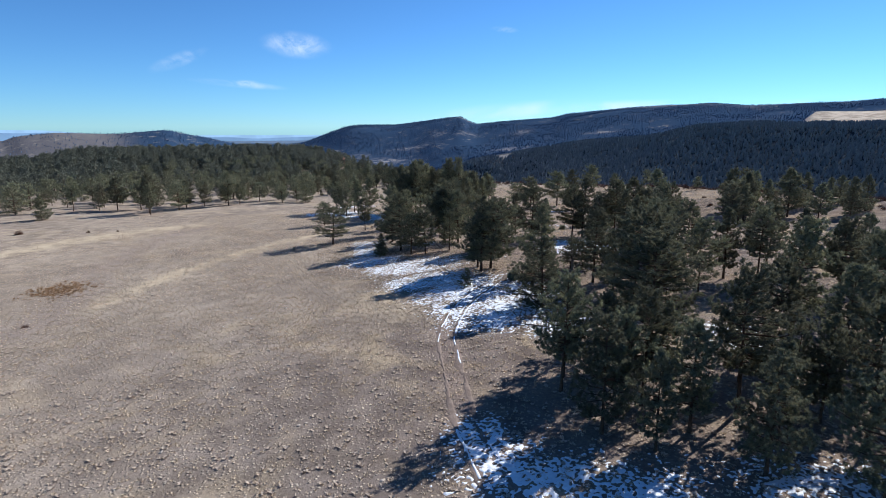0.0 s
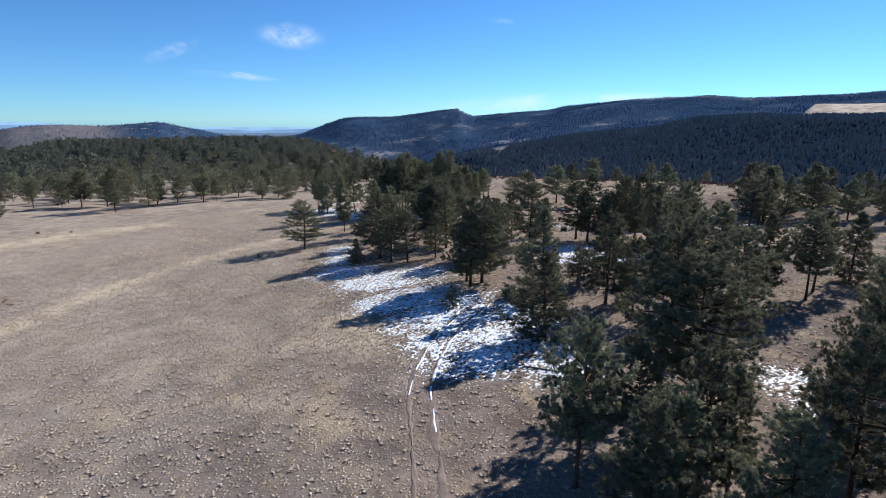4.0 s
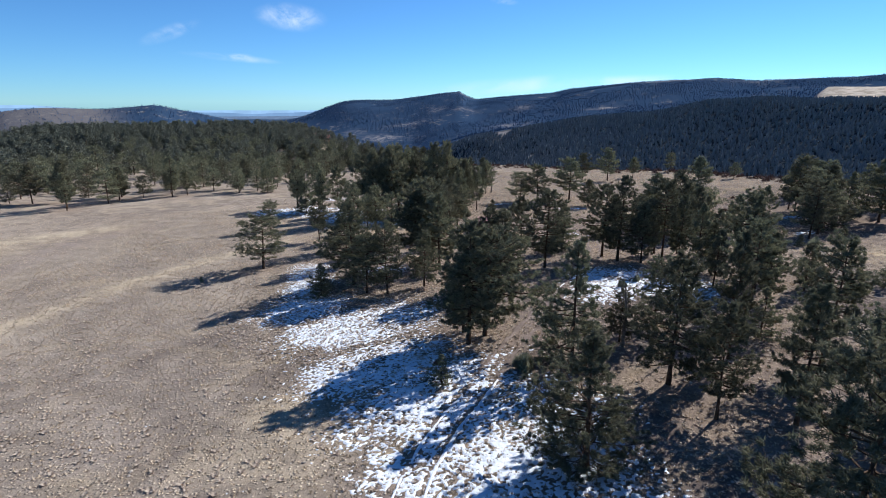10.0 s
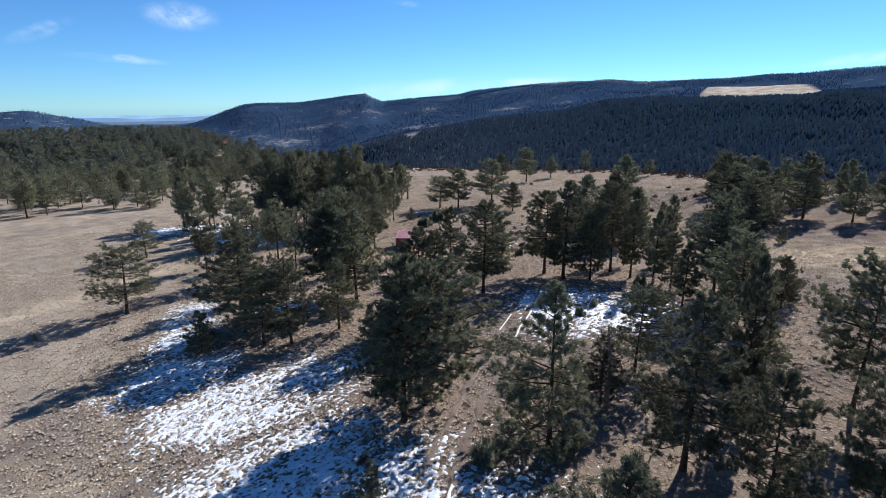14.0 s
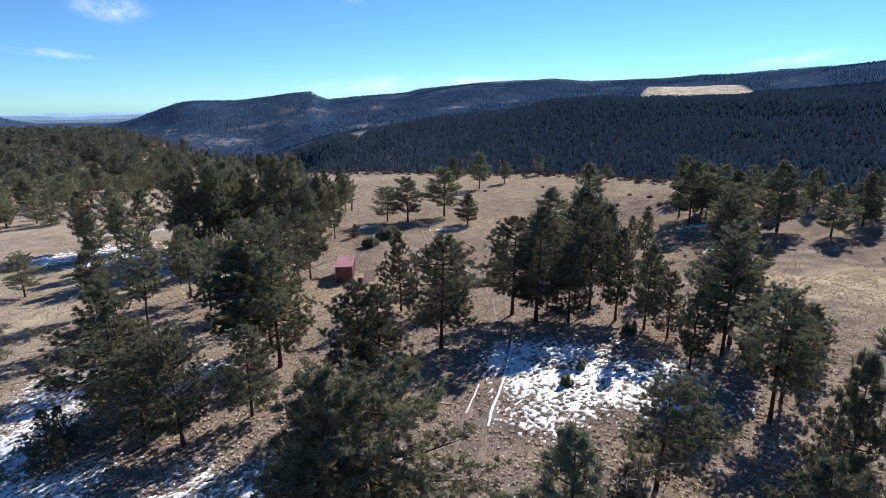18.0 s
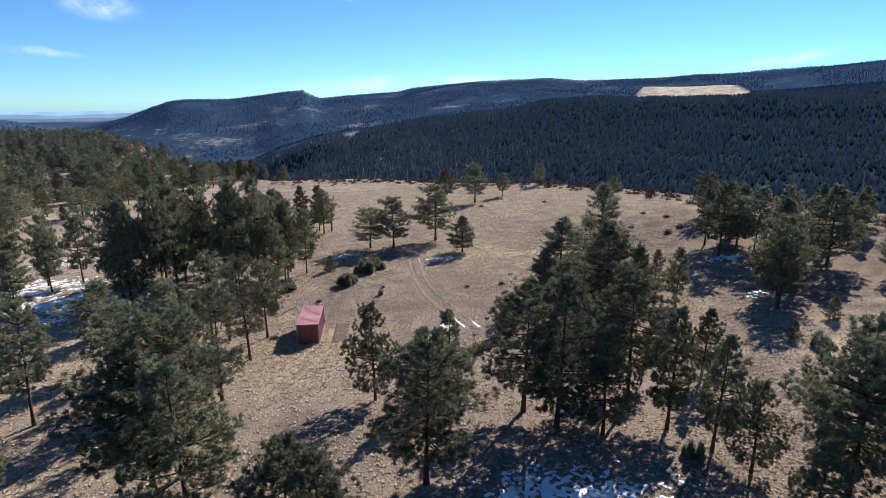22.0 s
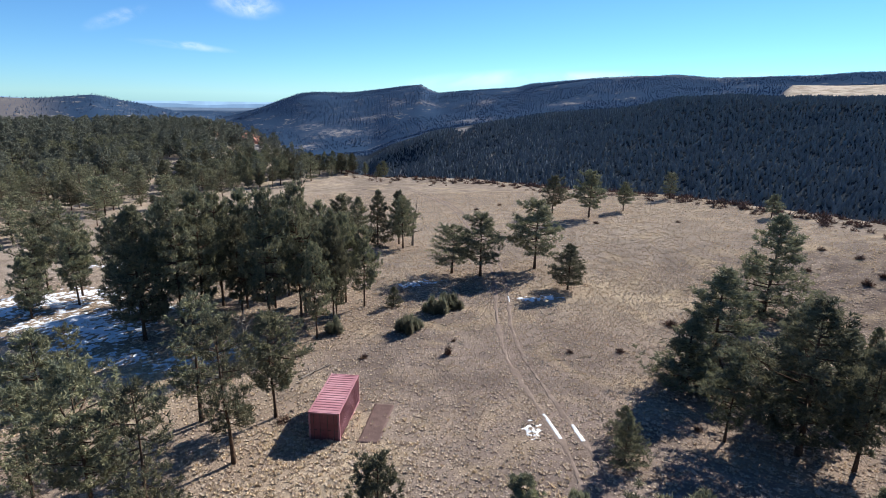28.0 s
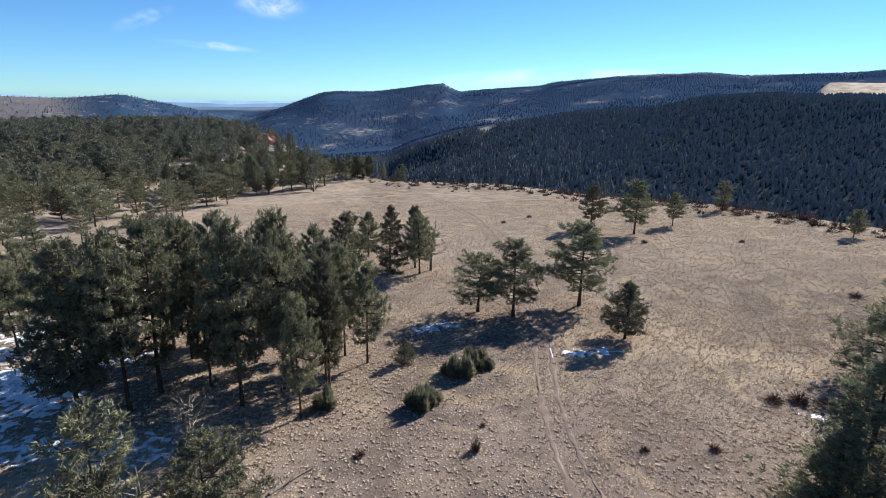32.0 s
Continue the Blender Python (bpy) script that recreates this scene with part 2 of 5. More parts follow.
def plateau(x, y):
    """Height of the high meadow."""
    u, v = np.clip(x, -130, 110) / 100, (np.clip(y, -60, 290) - 90) / 100
    return (PL0 + PL1 * u + PL2 * v + PL3 * u * u + PL4 * u * v + PL5 * v * v
            + PL6 * bump(x, y, 40, 82, 24) + PL7 * bump(x, y, 55, 125, 26) + PL8 * bump(x, y, -5, 60, 30))


def smooth(a, b, x):
    t = np.clip((x - a) / (b - a), 0, 1)
    return t * t * (3 - 2 * t)


def ripple(x, y, size, seed=0.0):
    """Smooth unevenness, about -1 to 1."""
    u, v = x / size, y / size
    return (np.sin(1.7 * u + 2.3 * np.sin(0.9 * v + seed)) + np.sin(2.1 * v + 1.9 * np.sin(1.3 * u + 2 * seed))
            + 0.5 * np.sin(3.7 * u - 2.9 * v + seed)) / 2.5


def height(x, y):
    """Height of the ground anywhere; x and y are arrays."""
    x, y = np.asarray(x, float), np.asarray(y, float)
    r, az = np.hypot(x - CX, y - CY), np.degrees(np.arctan2(x - CX, y - CY))
    edge = np.interp(az, EDGE_AZ, EDGE_R)
    crest = np.interp(az, CREST_AZ, CREST_Z)
    crest_r = np.interp(az, [-22, -14, 60], [900, 1150, 1150])
    ridge = np.interp(az, RIDGE_AZ, RIDGE_Z)
    ridge_r = np.interp(az, [-23, -20, -16], [2300, 2700, 3000])
    knoll = np.interp(az, KNOLL_AZ, KNOLL_Z)
    low = np.minimum(-55, crest - 40)
    z = plateau(x, y) + 0.25 * ripple(x, y, 22) + 0.06 * ripple(x, y, 4.0, 2)
    z += knoll * smooth(230, 400, r) * (1 - smooth(420, 560, r))
    z = z + (low - z) * smooth(0, 1, (r - edge) / (150 + 0.25 * edge))
    gullies = ripple(x, y, 190, 1) * 24 + ripple(x, y, 60, 4) * 6
    k = smooth(edge + 130, crest_r, r)
    z = z + (crest - low) * k + gullies * k * (1 - smooth(crest_r * 0.8, crest_r, r))
    dip = np.minimum(crest, ridge) - 25
    z = z + (dip - crest) * smooth(crest_r, crest_r + 500, r)
    field = smooth(30.5, 32, az) * (1 - smooth(40, 42, az)) * smooth(1120, 1330, r) * (1 - smooth(1380, 1650, r))
    z = z + field * (24 + 5 * ripple(x, y, 130, 2) + (crest - dip) * smooth(crest_r, crest_r + 500, r))
    k2 = smooth(crest_r + 450, ridge_r, r)
    z = z + (ridge - dip) * k2 + ripple(x, y, 260, 3) * 22 * k2 * (1 - smooth(ridge_r * 0.82, ridge_r, r))
    z = z + (-75 - ridge) * smooth(ridge_r, ridge_r + 900, r)
    return z

# ---- where the pines stand: x, y, height ----
PINES = []
PINES += [(25, 6.5, 9), (32, 9, 9), (20, 9, 8), (27.5, 11.7, 9.7), (14.5, 11.7, 7), (11.6, 13.9, 8.6)]
PINES += [(17.5, 14, 8), (34.5, 15, 10), (26.8, 15.2, 7.9), (21.8, 16.5, 10.8), (15.5, 18.1, 9), (31, 20, 10)]
PINES += [(38, 20, 11), (9.9, 20.6, 9.7), (24.5, 22, 7.5), (10.5, 23.2, 8.6), (14, 23.2, 7.4)]
PINES += [(37.3, 25.7, 11.5), (29, 26, 9), (44, 26, 9), (19, 27.3, 11.5), (33.8, 31.4, 11.8), (18.4, 32.3, 12.8)]
PINES += [(42, 33, 10), (43.6, 40.2, 9.9), (11.1, 42.7, 8.6), (45.5, 43.3, 8.8), (30.9, 46.6, 9.3), (25.6, 47.1, 9.8)]
PINES += [(20.8, 47.8, 8.2), (52.4, 49.9, 8.8), (40.8, 52.2, 9.5), (19.2, 52.4, 10.4), (2, 53, 2.6), (36.8, 53.1, 9.8)]
PINES += [(43.1, 54.8, 9.4), (32.1, 55.4, 10.2), (12.5, 55.5, 10.5), (25.4, 56.5, 10.8), (49.6, 58.6, 8.6), (17.5, 60, 5)]
PINES += [(4.1, 60.6, 11.5), (30.1, 60.9, 4.6), (5.6, 62.3, 10.2), (3.6, 63.4, 9.5), (21.6, 63.5, 6.5), (32.3, 67.4, 9)]
PINES += [(34.8, 69.2, 7.7), (41.1, 73.5, 5.2), (35.9, 73.7, 5.6), (50.4, 74.5, 2.9), (32.1, 75.4, 6.7), (43.2, 75.7, 4.1)]
PINES += [(-13.9, 76.7, 4.2), (-5.8, 76.7, 8), (36.3, 77, 10.2), (-8.5, 77.6, 7.1), (38.4, 78.7, 11)]
PINES += [(-1.5, 79, 7.3), (-14.3, 79.4, 3.1), (-10.9, 81.4, 11.2), (34.3, 81.6, 6.4), (6.3, 79, 9.5), (-32.8, 84.3, 0.9)]
PINES += [(7.9, 77.9, 9.4), (33.7, 84.4, 8.6), (14.4, 86.7, 10.7), (-0.1, 87.4, 10.7)]
PINES += [(27.9, 88.6, 8.6), (32.6, 87.8, 9.5), (25.2, 90.6, 12.1), (-3, 90.9, 11), (-26.5, 90.9, 7.7)]
PINES += [(-14, 91.6, 7.7), (32, 92.2, 11.1), (-1.4, 93, 11.9), (23.8, 93.9, 10.7), (40.2, 94.1, 6.9), (35.2, 95.3, 5)]
PINES += [(32, 95.7, 9.3), (16, 97, 6), (12.4, 99.8, 9), (19, 100.3, 7.4), (56, 100.4, 2.1), (85.3, 102.3, 8.3)]
PINES += [(-15.7, 103.7, 10.8), (64.9, 103.8, 2.9), (-0.9, 104, 10.7), (43.5, 104.8, 1.7), (-5.2, 106.1, 11)]
PINES += [(-9.8, 107.5, 9.1), (63.1, 109.8, 10.1), (-23.5, 110.8, 7.8), (44.3, 111.2, 9.6), (28.5, 112.3, 4), (0.5, 112.8, 11.3)]
PINES += [(85.3, 113.2, 8.7), (41.8, 113.4, 12.3), (-13.5, 114.1, 9.3), (67.3, 114.3, 10.7), (37.3, 115.3, 7.5)]
PINES += [(29.6, 115.5, 2.9), (94.5, 115.9, 9.1), (53.9, 116.9, 7.7), (43.5, 117.3, 8), (-4.2, 118.6, 10.8), (70.6, 118.8, 12.4)]
PINES += [(1.7, 119.2, 9.2), (38.5, 124.5, 7), (49.5, 119.5, 7.5), (100.3, 119.6, 9), (82.9, 121.7, 12.3), (-16.6, 121.8, 7.4)]
PINES += [(46.6, 122.2, 9.5), (-36.9, 122.7, 5.9), (42, 126.9, 11.1), (56.8, 126.1, 5.5), (80.1, 126.9, 9.6)]
PINES += [(98.5, 131.1, 8), (78.7, 131.6, 11.4), (74.2, 134.2, 12.5), (94.3, 134.6, 9.7), (103.4, 134.6, 7.8), (1.7, 135.7, 11)]
PINES += [(-17.8, 136.2, 15.2), (-13.7, 136.8, 16.1), (80.4, 137.5, 10.9), (-4.1, 137.7, 16.5), (-128.6, 138.2, 7.8), (92.7, 139.6, 8.8)]
PINES += [(-12.7, 140.1, 16.3), (3.1, 140.3, 11.5), (-1.2, 140.7, 16.5), (2.6, 141, 12.5), (81.9, 141, 10.6), (76.8, 141.2, 10.2)]
PINES += [(-8.5, 141.4, 13), (-20.7, 141.9, 14.2), (56, 142, 13.2), (-35.6, 143.4, 8), (-1.5, 144, 13.7), (84.7, 144.2, 8.4)]
PINES += [(9.5, 146, 2.8), (5.7, 146.1, 10.5), (-37.8, 146.4, 3.8), (-13.2, 147.5, 15), (-21.2, 147.6, 13), (3, 148, 12)]
PINES += [(-32.9, 148.5, 10.4), (-17, 151, 14), (-40.1, 151.1, 9.9), (-5.5, 151.2, 13.9), (-11.8, 151.7, 14.7), (-102.4, 151.8, 9.8)]
PINES += [(-35.1, 152.7, 11.5), (-30, 152.7, 11.1), (34.2, 153.6, 6.9), (-41.4, 154.9, 11.1), (-104.9, 155.3, 12.8), (-2, 155.9, 12.3)]
PINES += [(-8, 156, 13), (-17, 156.5, 13), (-133.5, 158.5, 11.4), (90.1, 158.9, 9.2), (22, 159.9, 9.8), (17.6, 161.4, 7.6)]
PINES += [(-120.7, 162.7, 11.3), (31.2, 164, 11.2), (-113.7, 165, 10.3), (-1.3, 170.7, 11.1), (-101, 172, 10), (-104.3, 178.2, 9.5)]
PINES += [(8.9, 178.8, 9.8), (-88.4, 178.8, 12.2), (3.8, 181.7, 10.8), (7.9, 182.4, 10.4), (-85.8, 183, 8), (-62.4, 190.2, 8.5)]
PINES += [(-1.2, 190.6, 8.4), (90.6, 198.4, 5.3), (-64.5, 205.5, 6.7), (51.6, 206.3, 11), (44.6, 214.3, 9.5), (62.6, 214.5, 7.2)]
PINES += [(-65, 221.9, 2.8), (-85.7, 229.2, 8.7), (-63.3, 229.5, 4.4), (81.9, 232.6, 7.2), (-83.4, 242.8, 6.4), (-75.9, 247.8, 9)]
PINES += [(-120.7, 259.5, 9.6), (-74.2, 271.4, 11.1), (-66, 276, 9.1), (-83.7, 278.9, 10.6), (-53.7, 279.7, 6.8), (-50, 281, 7.7)]
PINES += [(-46, 284, 7.7), (-50.9, 284.7, 8.4), (-56, 286, 11.5), (-69.7, 287.3, 7.1), (-45, 291, 10.7), (-77, 293, 9.7)]
PINES += [(-53.9, 293.8, 7.7), (-83, 294, 8.6), (-41, 296, 10.7), (-69, 299, 10.9), (-65, 306, 11.1), (-80, 308, 11)]
PINES += [(-48, 309, 10.1), (-60, 311, 11.4), (-77, 313, 7.7), (-40, 314, 9.6), (-90, 319, 7.8), (-44.9, 320.2, 9.2)]
PINES += [(-36, 321, 8.6), (-75, 323, 9.5), (-32, 324, 7.7), (-27, 325, 9), (-28.4, 326.7, 9), (-22, 327, 9.1)]
PINES += [(-45, 327, 8.4), (-16.6, 327.5, 6), (-8.3, 329.7, 7.9), (-43.9, 330, 7.7), (-41, 330.3, 8.9), (-10.7, 330.5, 7.3)]
PINES += [(-52.2, 330.9, 10.9), (-57, 331, 10.2), (-42, 331.4, 9.2), (-23.6, 331.7, 8.6), (-28, 331.9, 8.1), (-36, 333, 9.2)]
PINES += [(-6, 146.5, 13), (-9.5, 146, 13.5), (0.8, 150.8, 12)]
PINES += [(17.6, 19.3, 7.8), (13.2, 16.2, 8), (26, 17.5, 7), (22.5, 12.5, 7)]
PINES += [(-70, 334, 10.2), (-32.6, 335.9, 9.1), (-68, 352, 11)]

# ---- building helpers ----
def mesh_of(name, verts, faces, mat, smooth_faces=False):
    me = bpy.data.meshes.new(name)
    verts, faces = np.asarray(verts, np.float32), np.asarray(faces, np.int32)
    n = faces.shape[1]
    me.vertices.add(len(verts))
    me.vertices.foreach_set("co", verts.ravel())
    me.loops.add(faces.size)
    me.loops.foreach_set("vertex_index", faces.ravel())
    me.polygons.add(len(faces))
    me.polygons.foreach_set("loop_start", np.arange(0, faces.size, n, dtype=np.int32))
    me.polygons.foreach_set("loop_total", np.full(len(faces), n, np.int32))
    me.polygons.foreach_set("use_smooth", np.full(len(faces), smooth_faces))
    me.materials.append(mat)
    me.update(calc_edges=True)
    return me


def joined(pieces):
    """Verts and faces of several (verts, faces) pieces together."""
    vs, fs, n = [], [], 0
    for v, f in pieces:
        vs.append(v)
        fs.append(np.asarray(f) + n)
        n += len(v)
    return np.concatenate(vs), np.concatenate(fs)


def part(name, bm, mat, parent, label=""):
    me = bpy.data.meshes.new(name)
    bm.to_mesh(me)
    bm.free()
    me.materials.append(mat)
    ob = new(name, me)
    ob.parent = parent
    return tagged(ob, label)


def piece(name, me, parent, label=""):
    ob = new(name, me)
    ob.parent = parent
    return tagged(ob, label)


def tube(points, radii, sides=6):
    """A tapered limb through points, as verts and quads."""
    pts = np.asarray(points, float)
    vs, fs = [], []
    for i, p in enumerate(pts):
        d = pts[min(i + 1, len(pts) - 1)] - pts[max(i - 1, 0)]
        d /= np.linalg.norm(d) + 1e-9
        a = np.cross(d, (0.31, 0.95, 0.05) if abs(d[2]) > 0.8 else (0, 0, 1))
        a /= np.linalg.norm(a) + 1e-9
        b = np.cross(d, a)
        w = np.arange(sides) * 2 * np.pi / sides
        vs.append(p + radii[i] * (np.cos(w)[:, None] * a + np.sin(w)[:, None] * b))
    for i in range(len(pts) - 1):
        for j in range(sides):
            k = (j + 1) % sides
            fs.append((i * sides + j, i * sides + k, (i + 1) * sides + k, (i + 1) * sides + j))
    return np.concatenate(vs), np.array(fs)


# ---- the line of the track ----
TRACK = [(9, -4), (5.5, 5), (3.2, 12), (2.0, 17.5), (0.9, 25.5), (0.2, 31), (0.25, 36), (1.2, 42), (2.9, 47.5), (4.7, 51.5), (6.8, 57), (10.3, 65), (14, 73), (17, 79),
         (20.5, 87), (23.5, 97), (25.1, 106), (25.6, 114), (24.6, 121), (23.4, 130), (23.3, 140), (24.2, 150), (24.9, 160), (24.6, 180),
         (23, 201), (20, 228), (13.6, 251), (1.2, 288), (-12, 306)]


def curve_through(points, step):
    """Evenly spaced points on a smooth line through the given ones, and the way to its left."""
    p = np.array([points[0], *points, points[-1]], float)
    out = []
    for i in range(1, len(p) - 2):
        n = max(2, int(np.linalg.norm(p[i + 1] - p[i]) / step))
        t = (np.arange(n) / n)[:, None]
        a, b, c, d = p[i - 1], p[i], p[i + 1], p[i + 2]
        out.append(0.5 * (2 * b + (c - a) * t + (2 * a - 5 * b + 4 * c - d) * t ** 2 + (3 * b - a - 3 * c + d) * t ** 3))
    out = np.concatenate(out)
    d = np.gradient(out, axis=0)
    d /= np.linalg.norm(d, axis=1)[:, None] + 1e-9
    return out, np.stack([-d[:, 1], d[:, 0]], 1)


LINE, LEFT = curve_through(TRACK, 0.5)


def near_line(x, y, points, wide):
    """1 on a smooth line through the points, falling to 0 beside it; x and y are arrays."""
    line, _ = curve_through(points, 2.0)
    d = np.full(len(x), 1e9)
    for a, b in line:
        d = np.minimum(d, (x - a) ** 2 + (y - b) ** 2)
    return np.exp(-d / (2 * wide * wide))


# ---- the ground, one sheet to the horizon ----
def ground_sheet():
    rings = [0.0]
    while rings[-1] < 4900:
        r = rings[-1]
        rings.append(r + (1.0 if r < 130 else 1.0 + (r - 130) * 0.022))
    rings = np.array(rings[1:])
    n = 540
    a = np.arange(n) * 2 * np.pi / n
    x = CX + rings[:, None] * np.sin(a)[None, :]
    y = CY + rings[:, None] * np.cos(a)[None, :]
    x, y = np.append(x.ravel(), CX), np.append(y.ravel(), CY)
    z = height(x, y)
    i, j = np.meshgrid(np.arange(len(rings) - 1), np.arange(n), indexing="ij")
    k = (j + 1) % n
    quads = np.stack([i * n + j, (i + 1) * n + j, (i + 1) * n + k, i * n + k], -1).reshape(-1, 4)
    hub = np.array([(len(x) - 1, q, q + 1, (q + 2) % n) for q in range(0, n, 2)])
    me = mesh_of("ground", np.stack([x, y, z], 1), np.concatenate([quads, hub]), GROUND, True)
    r, az = np.hypot(x - CX, y - CY), np.degrees(np.arctan2(x - CX, y - CY))
    edge = np.interp(az, EDGE_AZ, EDGE_R)
    knoll = np.interp(az, KNOLL_AZ, KNOLL_Z)
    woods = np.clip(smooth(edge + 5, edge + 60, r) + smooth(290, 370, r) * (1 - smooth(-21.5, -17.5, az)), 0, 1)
    wave = ripple(x, y, 45, 3)
    bare = smooth(30.8, 31.6, az + 0.8 * wave) * (1 - smooth(40, 41.2, az + 1.2 * wave)) * smooth(1090, 1130, r + 25 * wave) * (1 - smooth(1400, 1500, r))
    bare = bare * smooth(0.0, 0.12, np.sin(np.clip((az - 30.6 + 0.4 * wave) / 10.6, 0, 1) * np.pi) - smooth(1150, 1420, r) * 0.55 + 0.12 * ripple(x, y, 30, 2))
    hills = (1 - smooth(-36, -32, az)) * smooth(1500, 1800, r) * 0.42
    woods = woods * (1 - bare) * (1 - hills)
    # past 1150 m this value also turns the floor colour hazy blue
    crags_and_haze = (0.12 + 0.88 * smooth(1150, 1300, r)) * (0.4 + 0.6 * smooth(0.0, 0.7, ripple(x, y, 170, 2) + (az < -24)))
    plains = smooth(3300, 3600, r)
    litter = np.zeros(len(x))
    near = r < 190
    for px, py, h in PINES:
        litter[near] = np.maximum(litter[near], np.exp(-((x[near] - px) ** 2 + (y[near] - py) ** 2) / (2 * (0.30 * h) ** 2)))
    swale = 0.9 * near_line(x[near], y[near], [(-72, 8), (-58, 30), (-51, 40), (-58, 58), (-66, 80), (-72, 110), (-66, 130)], 2.6)
    golden = np.maximum(near_line(x[near], y[near], [(-49, 47), (-47.6, 65), (-43.4, 82), (-37, 98), (-28, 114)], 1.5),
                        np.maximum(near_line(x[near], y[near], [(-95, 60), (-96, 84), (-88, 110), (-70, 128)], 3.0), 0.8 * bump(x[near], y[near], -8, 46, 4)))
    golden = np.maximum(golden, np.maximum(bump(x[near], y[near], 4, 112, 6), np.maximum(bump(x[near], y[near], -15, 126, 8), bump(x[near], y[near], -8, 139, 4))))
    golden = np.maximum(golden, 0.8 * np.maximum(bump(x[near], y[near], 62, 92, 7), bump(x[near], y[near], 40, 150, 8)))
    track = near_line(x[near], y[near], TRACK, 1.1)
    spread = {}
    for name, part_values in (("swale", swale), ("golden", golden), ("track", track)):
        spread[name] = np.zeros(len(x))
        spread[name][near] = part_values
    thatch = smooth(8, -35, x) * (0.75 + 0.25 * ripple(x, y, 14, 5)) + 0.55 * smooth(150, 190, y) * smooth(-10, 5, x)
    pale = np.zeros(len(x))
    for a0, r0, da, dr, much in PALE_SLOPES:
        pale = np.maximum(pale, much * np.exp(-(((az - a0 + 0.6 * ripple(x, y, 70, 2)) / da) ** 2 + ((r - r0 + 25 * ripple(x, y, 90, 4)) / dr) ** 2)))
    for name, values in (("woods", woods), ("thatch", np.clip(thatch, 0, 1)), ("swale", spread["swale"]), ("golden", spread["golden"]), ("pale", pale), ("crags_and_haze", crags_and_haze), ("field", bare), ("worn", np.maximum(0.85 * spread["track"], 0.55 * np.maximum(bump(x, y, 24, 118, 17), np.maximum(bump(x, y, 20, 84, 12), 0.8 * bump(x, y, 33, 134, 14))))), ("plains", plains), ("litter", np.minimum(litter * 0.9, 1))):
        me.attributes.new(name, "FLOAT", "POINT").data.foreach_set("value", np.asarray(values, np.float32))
    tagged(new("ground", me), "dry tan grassland with pine litter falling away to wooded hills coloured blue for haze", "ground", kind="structure")


ground_sheet()

# ---- pines ----
def tuft_cloud(rng, centres, ways, needles, size, thick):
    """Tufts of needles as triangles, one tuft round each centre, fanned about its way."""
    c, w = np.repeat(np.asarray(centres), needles, 0), np.repeat(np.asarray(ways), needles, 0)
    n = len(c)
    d = rng.normal(0, 1, (n, 3)) + w * 0.9 + np.array([0, 0, 0.55])
    d /= np.linalg.norm(d, axis=1)[:, None]
    side = np.cross(d, rng.normal(0, 1, (n, 3)))
    side /= np.linalg.norm(side, axis=1)[:, None] + 1e-9
    ln = size * rng.uniform(0.65, 1.4, (n, 1))
    root = c + rng.normal(0, 0.34 * size, (n, 3))
    tri = np.stack([root - side * ln * thick, root + side * ln * thick, root + d * ln], 1).reshape(-1, 3)
    return tri, np.arange(len(tri)).reshape(-1, 3)


